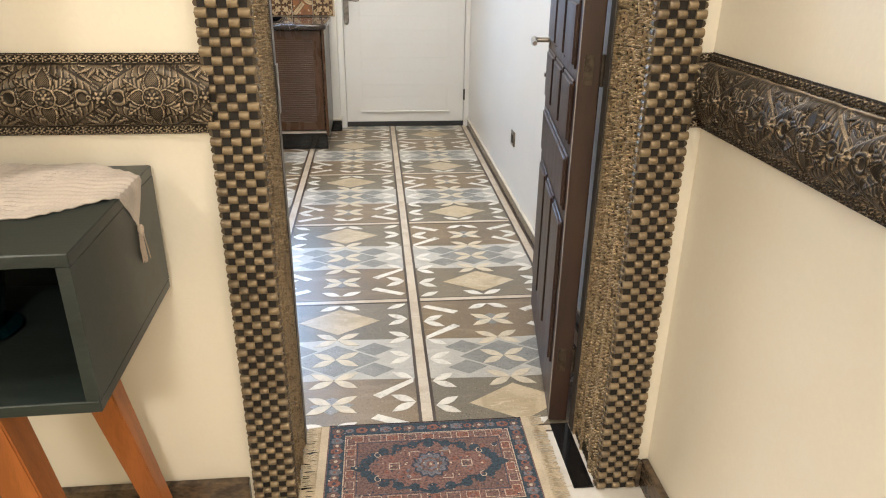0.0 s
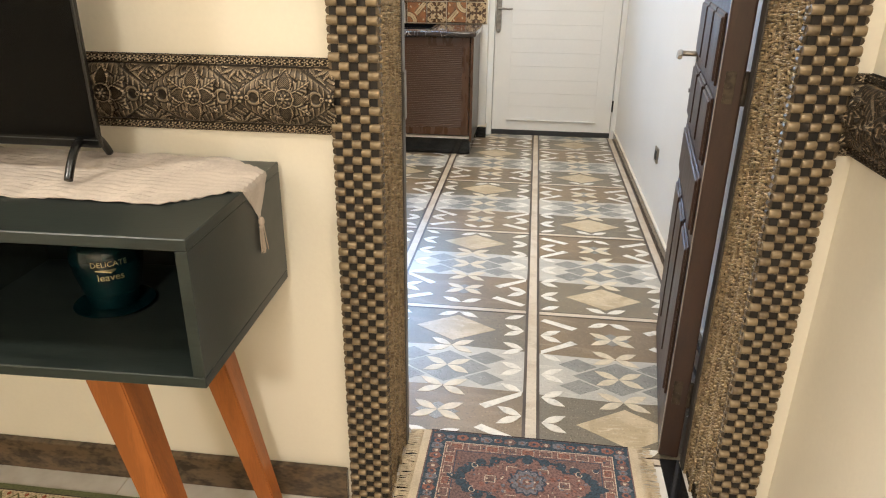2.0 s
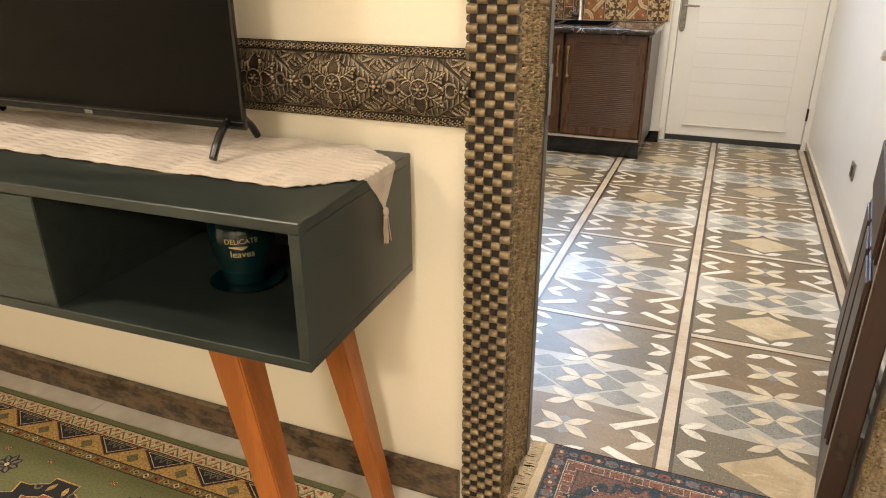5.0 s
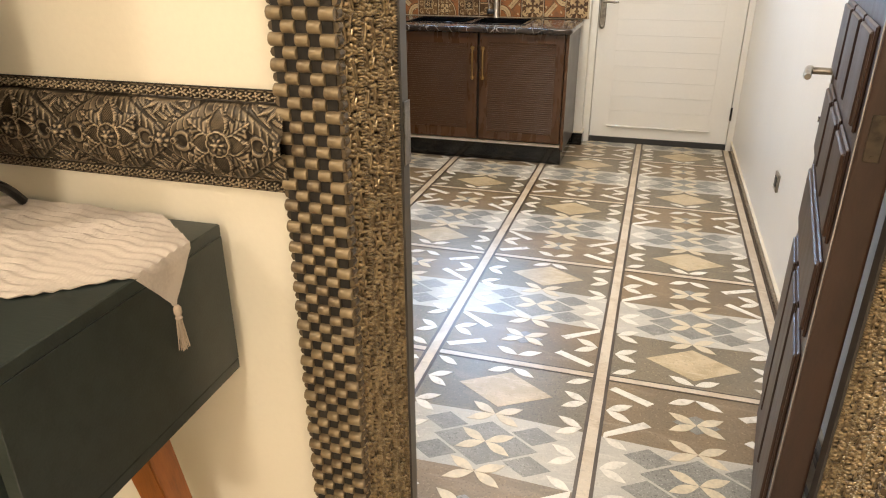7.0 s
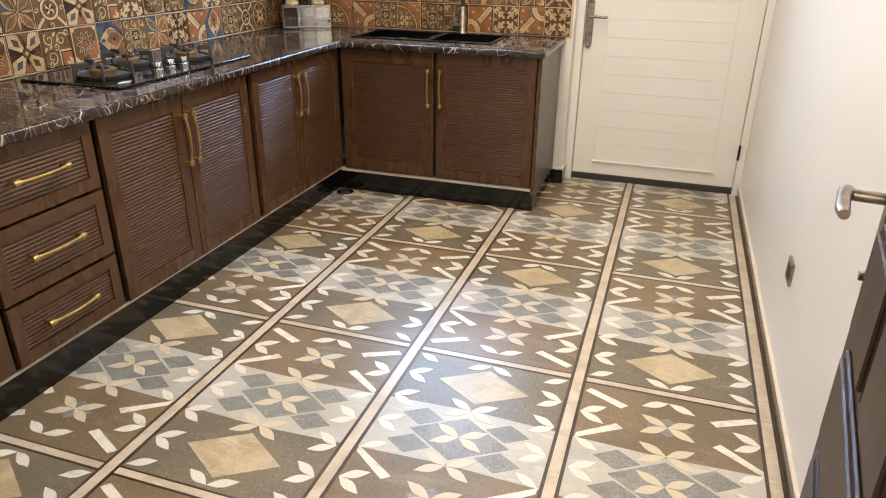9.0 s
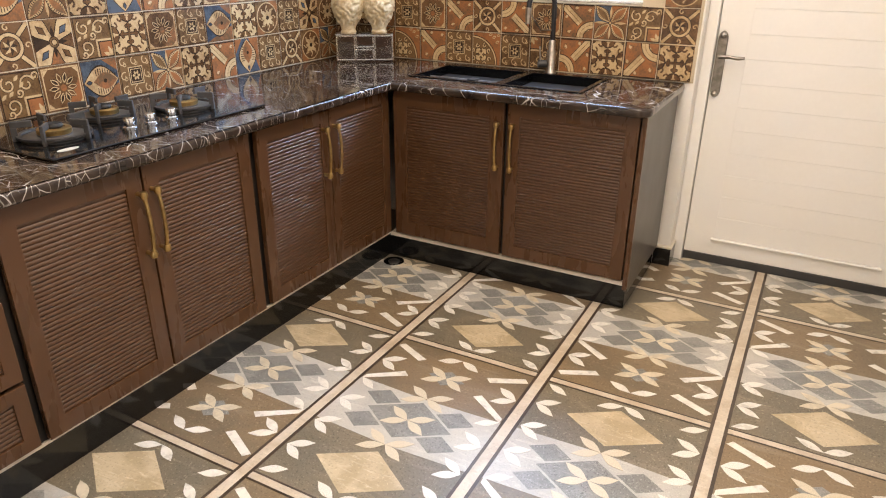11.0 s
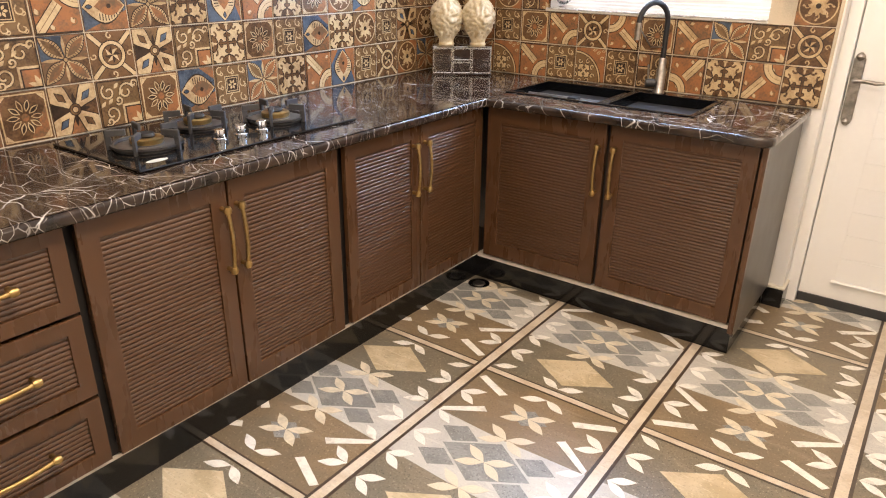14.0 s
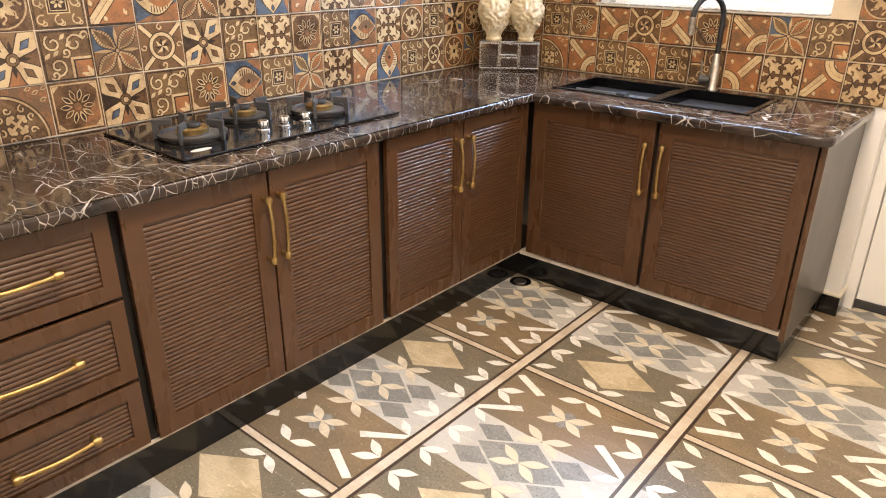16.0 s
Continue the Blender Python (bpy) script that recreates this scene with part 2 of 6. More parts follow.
def stone(name, tones, rough=0.3, patch=3.0, grain=170.0, speck=0.5, veins=0.35):
    """Polished natural stone: broad patches of two tones, a third in soft veins, and a salt-and-pepper grain."""
    m = bpy.data.materials.new(name)
    m.use_nodes = True
    n, l = m.node_tree.nodes, m.node_tree.links
    b = n["Principled BSDF"]
    geo, info = n.new("ShaderNodeNewGeometry"), n.new("ShaderNodeObjectInfo")
    off = n.new("ShaderNodeVectorMath")
    off.operation = "MULTIPLY_ADD"
    off.inputs[1].default_value = (7.3, 3.1, 5.7)
    l.new(info.outputs["Random"], off.inputs[0])
    l.new(geo.outputs["Position"], off.inputs[2])

    def tex(scale, detail, stretch=(1, 1, 1), distort=0.0):
        mp, t = n.new("ShaderNodeMapping"), n.new("ShaderNodeTexNoise")
        mp.inputs["Scale"].default_value = stretch
        l.new(off.outputs[0], mp.inputs[0])
        l.new(mp.outputs[0], t.inputs["Vector"])
        t.inputs["Scale"].default_value, t.inputs["Detail"].default_value, t.inputs["Distortion"].default_value = scale, detail, distort
        return t.outputs[0]

    def spread(v, lo, hi):
        r = n.new("ShaderNodeMapRange")
        r.inputs[1].default_value, r.inputs[2].default_value = lo, hi
        l.new(v, r.inputs[0])
        return r.outputs[0]

    def blend(a, c, fac, amount=1.0, mode="MIX"):
        k = n.new("ShaderNodeMix")
        k.data_type, k.blend_type = "RGBA", mode
        mu = n.new("ShaderNodeMath")
        mu.operation = "MULTIPLY"
        mu.inputs[1].default_value = amount
        l.new(fac, mu.inputs[0])
        l.new(mu.outputs[0], k.inputs[0])
        if isinstance(a, tuple):
            k.inputs[6].default_value = (*a, 1)
        else:
            l.new(a, k.inputs[6])
        k.inputs[7].default_value = (*c, 1)
        return k.outputs[2]
    c = blend(tones[0], tones[1], spread(tex(patch, 6, (1, 1, 1), 0.6), 0.42, 0.6))
    c = blend(c, tones[2], spread(tex(patch * 2.2, 8, (0.5, 2.2, 1), 1.6), 0.55, 0.72), veins)
    g = tex(grain, 2)
    c = blend(c, tuple(v * 0.45 for v in tones[0]), spread(g, 0.56, 0.70), speck)
    c = blend(c, tuple(min(1, v * 1.9 + 0.05) for v in tones[1]), spread(tex(grain * 0.8, 2, (1.3, 1, 1)), 0.60, 0.74), speck * 0.8)
    l.new(c, b.inputs["Base Color"])
    rr = n.new("ShaderNodeMapRange")
    rr.inputs[3].default_value, rr.inputs[4].default_value = rough * 0.85, rough * 1.2
    l.new(tex(6, 4), rr.inputs[0])
    l.new(rr.outputs[0], b.inputs["Roughness"])
    return m


M["slab"] = stone("olive_grey_speckled_stone", ((0.165, 0.142, 0.102), (0.205, 0.168, 0.112), (0.29, 0.245, 0.175)), 0.35, 2.8, 170, 0.8, 0.5)
M["slab_brown"] = stone("warm_brown_stone", ((0.178, 0.136, 0.086), (0.232, 0.166, 0.096), (0.31, 0.245, 0.165)), 0.35, 2.8, 150, 0.55, 0.6)
M["pale"] = stone("pale_grey_stone", ((0.50, 0.475, 0.42), (0.43, 0.41, 0.37), (0.60, 0.57, 0.50)), 0.35, 7, 200, 0.4, 0.75)
M["blue_grey"] = stone("blue_grey_stone", ((0.205, 0.204, 0.188), (0.262, 0.258, 0.236), (0.35, 0.335, 0.295)), 0.35, 9, 200, 0.9, 0.5)
M["cream_lozenge"] = stone("cream_veined_stone", ((0.54, 0.44, 0.29), (0.42, 0.33, 0.20), (0.64, 0.55, 0.39)), 0.35, 9, 120, 0.4, 0.8)
M["petal"] = material("white_stone_petal", (0.77, 0.735, 0.66), 0.28, vary=0.09, scale=25, fine=100)
M["petal_tan"] = material("cream_stone_petal", (0.66, 0.575, 0.43), 0.3, vary=0.1, scale=25, fine=100)
M["band"] = stone("cream_travertine_band", ((0.60, 0.52, 0.41), (0.50, 0.41, 0.30), (0.70, 0.62, 0.50)), 0.35, 9, 130, 0.3, 0.6)
M["dark_line"] = material("dark_brown_stone_line", (0.075, 0.052, 0.036), 0.3, vary=0.2)
DX, DY, GX, GY = 0.617, 0.911, 0.182, 2.749
kfloor = structure("floor_kitchen", box(XL, XR, YK, YD + 0.2, -0.1, -0.006), M["dark_line"], "polished patterned stone kitchen floor", "floor")


def petal_mesh(name, mat):
    """A pointed petal one long, along x, tip to tip."""
    bm = bmesh.new()
    n = 8
    up = [(t / n, 0.17 * math.sin(math.pi * t / n) ** 1.15) for t in range(n + 1)]
    ring = up + [(x, -y) for x, y in up[-2:0:-1]]
    top = [bm.verts.new((x, y, 0.0006)) for x, y in ring]
    low = [bm.verts.new((x, y, -0.002)) for x, y in ring]
    bm.faces.new(top[::-1])
    for i in range(len(ring)):
        j = (i + 1) % len(ring)
        bm.faces.new((low[i], low[j], top[j], top[i]))
    bmesh.ops.recalc_face_normals(bm, faces=bm.faces[:])
    return mesh_of(name, bm, mat)


def prism_mesh(name, pts, mat, top=0.0005, low=-0.003):
    bm = bmesh.new()
    a = [bm.verts.new((x, y, top)) for x, y in pts]
    b = [bm.verts.new((x, y, low)) for x, y in pts]
    bm.faces.new(a)
    for i in range(len(pts)):
        j = (i + 1) % len(pts)
        bm.faces.new((b[i], b[j], a[j], a[i]))
    bmesh.ops.recalc_face_normals(bm, faces=bm.faces[:])
    return mesh_of(name, bm, mat)


petal_white, petal_tan = petal_mesh("petal", M["petal"]), petal_mesh("petal_tan", M["petal_tan"])
# the slab's pattern, in parts of its width and length; the cream lozenge lies at the low end
PETALS = [((0.5, 0.037), (0.365, 0.082), 0), ((0.5, 0.037), (0.635, 0.082), 0)]
for s in (0, 1):
    def side(u, s=s):
        return 1 - u if s else u
    PETALS += [((side(0.055), 0.034), (side(0.185), 0.079), 0)]
    for v in (0.178, 0.332, 0.487):
        PETALS += [((side(0.055), v), (side(0.182), v + 0.05), 0), ((side(0.055), v), (side(0.182), v - 0.046), 0)]
    PETALS += [((side(0.055), 0.643), (side(0.175), 0.594), 0), ((side(0.05), 0.793), (side(0.182), 0.846), 0), ((side(0.05), 0.793), (side(0.182), 0.745), 0)]
    PETALS += [((0.5, 0.941), (side(0.363), 0.897), 0)]
    for v in (0.339, 0.492, 0.640, 0.794):
        PETALS += [((0.5, v), (side(0.365), v + 0.051), 1), ((0.5, v), (side(0.365), v - 0.051), 1)]
BARS = [[(0.052, 0.924), (0.082, 0.947), (0.292, 0.880), (0.256, 0.856)], [(0.052, 0.640), (0.055, 0.668), (0.243, 0.763), (0.282, 0.741)]]
# middle, half width and half length of the blue-grey lozenges: the large one, four beside it, one in the brown end
LOZENGES = [(0.5, 0.497, 0.262, 0.114), (0.272, 0.573, 0.115, 0.050), (0.272, 0.421, 0.115, 0.050), (0.728, 0.573, 0.115, 0.050), (0.728, 0.421, 0.115, 0.050), (0.5, 0.797, 0.118, 0.052)]


def cell(u, v):
    return ((u - 0.5) * DX, (v - 0.5) * DY)


slab_me = mesh_of("floor_tile", box(-DX / 2, DX / 2, -DY / 2, DY / 2, -0.006, -0.0004), M["slab"])
pale_me = prism_mesh("pale_band", [cell(0.03, 0.352), cell(0.5, 0.338), cell(0.97, 0.352), cell(0.97, 0.645), cell(0.5, 0.632), cell(0.03, 0.645)], M["pale"], 0.0)
cream_me = prism_mesh("cream_lozenge", [cell(0.5, 0.071), cell(0.76, 0.184), cell(0.5, 0.297), cell(0.235, 0.184)], M["cream_lozenge"], 0.0002)
brown_me = prism_mesh("brown_field", [cell(0.0, 0.643), cell(0.5, 0.631), cell(1.0, 0.643), cell(1.0, 1.0), cell(0.0, 1.0)], M["slab_brown"], -0.0002)
loz_mes = [prism_mesh("lozenge", [cell(u, v - b), cell(u + a, v), cell(u, v + b), cell(u - a, v)], M["blue_grey"], 0.0003) for u, v, a, b in LOZENGES]
bar_mes = [prism_mesh("corner_bar", [cell(1 - u if s else u, v) for u, v in b], M["petal"]) for b in BARS for s in (0, 1)]


def petal_pose(a, b):
    (ax, ay), (bx, by) = cell(*a), cell(*b)
    d = math.hypot(bx - ax, by - ay)
    return Matrix.Translation((ax, ay, 0)) @ Matrix.Rotation(math.atan2(by - ay, bx - ax), 4, "Z") @ Matrix.Diagonal((d, d * 1.05, 1, 1))


def child(name, me, parent, m=None):
    ob = new(name, me)
    ob.parent = parent
    ob.matrix_basis = m or Matrix()
    return ob


rest = []
for i in range(-3, 1):
    for j in range(-1, 4):
        cx, cy = GX + (i + 0.5) * DX, GY + (j + 0.5) * DY
        turn = 0 if i % 2 == 0 else 180
        m = pose(cx, cy, 0, 0, 0, turn)
        slab = child("floor_tile", slab_me, kfloor, m)
        child("pale_band", pale_me, slab)
        child("cream_lozenge", cream_me, slab)
        child("brown_field", brown_me, slab)
        for me in loz_mes:
            child("lozenge", me, slab)
        for me in bar_mes:
            child("corner_bar", me, slab)
        if i > -3 and 0 <= j < 2:
            for k, (a, b, tan) in enumerate(PETALS):
                child("petal", petal_tan if tan else petal_white, slab, Matrix.Translation((0, 0, 0.00012 * (k % 7))) @ petal_pose(a, b))
        else:
            rest.append(m)
# the petals of the farther slabs
for tan, name, me in ((0, "petals", petal_white), (1, "cream_petals", petal_tan)):
    bm = bmesh.new()
    for m in rest:
        for q, (a, b, t) in enumerate(PETALS):
            if t == tan:
                k = len(bm.verts)
                bm.from_mesh(me)
                bm.verts.ensure_lookup_table()
                bmesh.ops.transform(bm, matrix=m @ Matrix.Translation((0, 0, 0.00012 * (q % 7))) @ petal_pose(a, b), verts=bm.verts[k:])
    tagged(part(name, bm, me.materials[0], kfloor), kind="stuff")
for i in range(-2, 2):
    x = GX + i * DX - (0.006 if i == 1 else 0)
    part("cream_band", box(x - 0.017, x + 0.017, YK, YD, -0.003, 0.0012), M["band"], kfloor)
    for s in (-1, 1):
        part("dark_line", box(min(x + s * 0.017, x + s * 0.028), max(x + s * 0.017, x + s * 0.028), YK, YD, -0.003, 0.001), M["dark_line"], kfloor)
for j in range(-1, 4):
    y = GY + j * DY + (0.02 if j < 0 else 0)
    part("cream_band", box(-1.6, XR, y - 0.012, y + 0.012, -0.003, 0.0009), M["band"], kfloor)
    for s in (-1, 1):
        part("dark_line", box(-1.6, XR, min(y + s * 0.012, y + s * 0.019), max(y + s * 0.012, y + s * 0.019), -0.003, 0.0007), M["dark_line"], kfloor)

# ---- kitchen cabinets ----
FX, FY = -1.47, 5.18  # door faces of the long run and of the sink run


def reeded(w, h, pitch=0.0135, depth=0.0075):
    """A panel of fine horizontal half-round reeds, in the x-z plane, front to -y."""
    bm = bmesh.new()
    n = max(2, round(h / pitch))
    p = h / n
    prof = []
    for i in range(n):
        for k in range(7):
            a = k / 7
            prof.append((-depth * math.sin(math.pi * a) ** 0.6 if k else 0.0015, i * p + a * p))
    prof.append((0.0015, h))
    for (y0, z0), (y1, z1) in zip(prof, prof[1:]):
        bm.faces.new([bm.verts.new(c) for c in ((0, y0, z0), (w, y0, z0), (w, y1, z1), (0, y1, z1))])
    bmesh.ops.remove_doubles(bm, verts=bm.verts[:], dist=1e-5)
    bmesh.ops.solidify(bm, geom=bm.faces[:], thickness=-0.003)
    return bm


def pull(length, parent, m):
    """A brass bar pull with round knobs, along z from 0 to length, standing off to -y."""
    bm = bmesh.new()
    for z in (0, length):
        cyl((0, 0, z), (0, -0.022, z), 0.0075, 0.0065, 12, bm)
        lathe([(0.002, -0.014), (0.0098, -0.0105), (0.0130, 0), (0.0098, 0.0105), (0.002, 0.014)], 12, bm, (0, -0.027, z))
    pts = [(0, -0.027 - 0.010 * math.sin(math.pi * k / 14), length * k / 14) for k in range(15)]
    tube(pts, [0.0056 + 0.0014 * abs(math.cos(math.pi * k / 14 * 3)) for k in range(15)], 10, bm)
    ob = part("handle", bm, M["brass"], parent, "gold-coloured brass bar handle", smooth=True)
    ob.matrix_basis = m
    return ob


def front(name, w, h, stile, parent, x, z, handle=None, lying=False):
    """A cabinet front: mitred frame round a reeded panel, face at y = 0 of its cabinet."""
    bm = bmesh.new()
    s, t = stile, 0.02
    outer = [(0, 0), (w, 0), (w, h), (0, h)]
    inner = [(s, s), (w - s, s), (w - s, h - s), (s, h - s)]
    for k in range(4):
        j = (k + 1) % 4
        q = [outer[k], outer[j], inner[j], inner[k]]
        f = [bm.verts.new((a, 0, b)) for a, b in q]
        g = [bm.verts.new((a, t, b)) for a, b in q]
        bm.faces.new(f)
        bm.faces.new(g[::-1])
        for a in range(4):
            b = (a + 1) % 4
            bm.faces.new((f[a], g[a], g[b], f[b]))
    bmesh.ops.remove_doubles(bm, verts=bm.verts[:], dist=1e-5)
    bmesh.ops.recalc_face_normals(bm, faces=bm.faces[:])
    edges = [e for e in bm.edges if all(v.co.y < 1e-4 for v in e.verts) and (abs(e.verts[0].co.x - e.verts[1].co.x) < 1e-5 or abs(e.verts[0].co.z - e.verts[1].co.z) < 1e-5)]
    bmesh.ops.bevel(bm, geom=edges, offset=0.0022, segments=2, affect="EDGES", profile=0.6)
    ob = part(name, bm, M["brown"], parent)
    ob.matrix_basis = pose(x, 0, z)
    panel = part("reeded_panel", reeded(w - 2 * s + 0.002, h - 2 * s + 0.002), M["brown_reed"], ob, smooth=True)
    panel.matrix_basis = pose(s - 0.001, 0.0160, s - 0.001)
    if handle is not None:
        pull(0.19, ob, pose(handle[0] - x, 0, handle[1] - z, 0, 90 if lying else 0, 0))
    return ob


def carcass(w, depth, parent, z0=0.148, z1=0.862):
    part("body", box(0, w, 0.034, depth, z0, z1), M["carcass"], parent, "cabinet body, near black to put shade into the gaps between fronts")


def run_pose(y):
    return pose(FX, y, 0, 0, 0, 90)  # cabinet's x runs along world y, its back goes to -x


DEPTH = 0.62
CAB = "kitchen base cabinets"
# the long run along the west wall: local x = y
def unit(y0, y1, label, m=None):
    c = thing("kitchen_cabinet", label, "cabinet", m or run_pose(y0), CAB)
    carcass(y1 - y0, DEPTH, c)
    return c


c = unit(1.90, 2.868, "dark brown wooden base cabinet with two reeded doors")
front("cabinet_door", 0.475, 0.69, 0.05, c, 0.004, 0.166, (0.45, 0.585))
front("cabinet_door", 0.475, 0.69, 0.05, c, 0.484, 0.166, (0.51, 0.585))
c = unit(2.870, 3.345, "dark brown wooden base cabinet with three reeded drawers")
for z0, z1 in ((0.166, 0.370), (0.382, 0.616), (0.627, 0.857)):
    front("drawer", 0.455, z1 - z0, 0.042, c, 0.010, z0, (0.13, (z0 + z1) / 2 + 0.005), True)
c = unit(3.347, 4.280, "dark brown wooden base cabinet with two reeded doors below the hob")
front("cabinet_door", 0.438, 0.692, 0.055, c, 0.016, 0.162, (0.434, 0.585))
front("cabinet_door", 0.450, 0.692, 0.055, c, 0.461, 0.162, (0.485, 0.588))
c = unit(4.282, 5.172, "dark brown wooden base cabinet with two reeded doors in the corner")
front("cabinet_door", 0.417, 0.692, 0.052, c, 0.015, 0.165, (0.388, 0.592))
front("cabinet_door", 0.444, 0.692, 0.052, c, 0.438, 0.165, (0.462, 0.592))
# the sink run along the north wall: local x = x
c = unit(0, 1.145, "dark brown wooden sink cabinet with two reeded doors", pose(-1.462, FY, 0))
front("cabinet_door", 0.555, 0.700, 0.068, c, 0.008, 0.158, (0.538, 0.575))
front("cabinet_door", 0.554, 0.700, 0.055, c, 0.580, 0.158, (0.608, 0.575))
part("side_panel", box(1.146, 1.160, 0.022, DEPTH - 0.02, 0.10, 0.862), M["brown_side"], c, "grey-brown glossy laminate side panel")
part("corner_post", box(1.1405, 1.161, -0.001, 0.0215, 0.118, 0.862, 0.002), M["brown"], c)

bm = box(XL, -1.53, 1.90, 5.25, 0, 0.132)
structure("plinth_west", bm, M["black_stone"], "black polished stone plinth below the cabinets", "plinth")
structure("plinth_north", box(-1.529, -0.318, 5.238, YS - 0.02, 0, 0.128), M["black_stone"], "black polished stone plinth below the sink cabinet", "plinth")
structure("trim_plinth_west", box(-1.56, -1.497, 1.90, 5.21, 0.137, 0.147), M["seal"], "pale strip between plinth and cabinets", "trim")
structure("trim_plinth_north", box(-1.496, -0.316, 5.196, 5.30, 0.129, 0.147), M["seal"], "pale strip between plinth and sink cabinet", "trim")


# ---- worktop ----
def marble():
    m = bpy.data.materials.new("dark_veined_marble")
    m.use_nodes = True
    nt = m.node_tree
    n, l = nt.nodes, nt.links
    b = n["Principled BSDF"]
    b.inputs["Roughness"].default_value = 0.09
    tc = n.new("ShaderNodeTexCoord")
    warp = n.new("ShaderNodeTexNoise")
    warp.inputs["Scale"].default_value, warp.inputs["Detail"].default_value = 4.0, 3
    l.new(tc.outputs["Object"], warp.inputs["Vector"])
    mx = n.new("ShaderNodeMix")
    mx.data_type = "RGBA"
    mx.blend_type = "ADD"
    mx.inputs[0].default_value = 0.15
    l.new(tc.outputs["Object"], mx.inputs[6])
    l.new(warp.outputs["Color"], mx.inputs[7])
    base = n.new("ShaderNodeValToRGB")
    e = base.color_ramp.elements
    e[0].position, e[0].color = 0.35, (0.014, 0.0105, 0.0095, 1)
    e[1].position, e[1].color = 0.75, (0.058, 0.037, 0.026, 1)
    cloud = n.new("ShaderNodeTexNoise")
    cloud.inputs["Scale"].default_value, cloud.inputs["Detail"].default_value = 9, 8
    l.new(tc.outputs["Object"], cloud.inputs["Vector"])
    l.new(cloud.outputs[0], base.inputs[0])
    col = base.outputs[0]
    for scale, lo, stretch, tone, gate in ((9, 0.013, (0.5, 1.6, 0.6), (0.66, 0.61, 0.55), 0.47), (19, 0.017, (0.4, 1.8, 0.5), (0.58, 0.53, 0.47), 0.46), (5, 0.008, (1.7, 0.6, 0.6), (0.75, 0.70, 0.64), 0.50)):
        mp = n.new("ShaderNodeMapping")
        mp.inputs["Scale"].default_value = stretch
        mp.inputs["Rotation"].default_value = (0, 0, 0.6 * scale)
        l.new(mx.outputs[2], mp.inputs[0])
        v = n.new("ShaderNodeTexVoronoi")
        v.feature = "DISTANCE_TO_EDGE"
        v.inputs["Scale"].default_value = scale
        l.new(mp.outputs[0], v.inputs["Vector"])
        r = n.new("ShaderNodeMapRange")
        r.inputs[1].default_value, r.inputs[2].default_value, r.inputs[3].default_value, r.inputs[4].default_value = 0.0, lo, 1.0, 0.0
        l.new(v.outputs["Distance"], r.inputs[0])
        g = n.new("ShaderNodeTexNoise")
        g.inputs["Scale"].default_value, g.inputs["Detail"].default_value = scale * 0.55, 3
        l.new(mp.outputs[0], g.inputs["Vector"])
        gr = n.new("ShaderNodeMapRange")
        gr.inputs[1].default_value, gr.inputs[2].default_value = gate, gate + 0.14
        l.new(g.outputs[0], gr.inputs[0])
        mu = n.new("ShaderNodeMath")
        mu.operation = "MULTIPLY"
        l.new(r.outputs[0], mu.inputs[0])
        l.new(gr.outputs[0], mu.inputs[1])
        k = n.new("ShaderNodeMix")
        k.data_type = "RGBA"
        k.inputs[7].default_value = (*tone, 1)
        l.new(mu.outputs[0], k.inputs[0])
        l.new(col, k.inputs[6])
        col = k.outputs[2]
    l.new(col, b.inputs["Base Color"])
    return m


M["marble"] = marble()
SX0, SX1, SY0, SY1 = -1.44, -0.625, 5.325, 5.70  # sink's cut-out
xs = [XL, -1.434, SX0, SX1, -0.284]
xs = sorted(xs)
ys = [1.90, 5.13, SY0, SY1, YS]
bm = bmesh.new()
for a, b in zip(xs, xs[1:]):
    for c0, c1 in zip(ys, ys[1:]):
        if a >= -1.4341 and c1 <= 5.1301:
            continue
        if a >= SX0 - 1e-4 and b <= SX1 + 1e-4 and c0 >= SY0 - 1e-4 and c1 <= SY1 + 1e-4:
            continue
        bm.faces.new([bm.verts.new(v) for v in ((a, c0, 0.9), (b, c0, 0.9), (b, c1, 0.9), (a, c1, 0.9))])
bmesh.ops.remove_doubles(bm, verts=bm.verts[:], dist=1e-5)
made = bmesh.ops.extrude_face_region(bm, geom=bm.faces[:])["geom"]
bmesh.ops.translate(bm, vec=(0, 0, -0.036), verts=[g for g in made if isinstance(g, bmesh.types.BMVert)])
bmesh.ops.recalc_face_normals(bm, faces=bm.faces[:])


def on_front(v):
    return (abs(v.co.x + 1.434) < 1e-4 and v.co.y < 5.1301) or (abs(v.co.y - 5.13) < 1e-4 and v.co.x > -1.4341) or abs(v.co.x + 0.284) < 1e-4


edges = [e for e in bm.edges if all(on_front(v) for v in e.verts) and len(e.link_faces) == 2 and abs(e.link_faces[0].normal.dot(e.link_faces[1].normal)) < 0.3]
corner = [e for e in edges if abs(e.verts[0].co.z - e.verts[1].co.z) > 0.01 and abs(e.verts[0].co.x + 0.284) < 1e-4 and abs(e.verts[0].co.y - 5.13) < 1e-3]
flat = [e for e in edges if abs(e.verts[0].co.z - e.verts[1].co.z) < 1e-4]
bmesh.ops.bevel(bm, geom=corner, offset=0.05, segments=6, affect="EDGES", profile=0.5)
flat = [e for e in bm.edges if abs(e.verts[0].co.z - e.verts[1].co.z) < 1e-4 and len(e.link_faces) == 2 and abs(e.link_faces[0].normal.dot(e.link_faces[1].normal)) < 0.3 and
        all(on_front(v) or (v.co.x > -0.335 and v.co.y < 5.181) for v in e.verts)]
bmesh.ops.bevel(bm, geom=flat, offset=0.012, segments=4, affect="EDGES", profile=0.5)
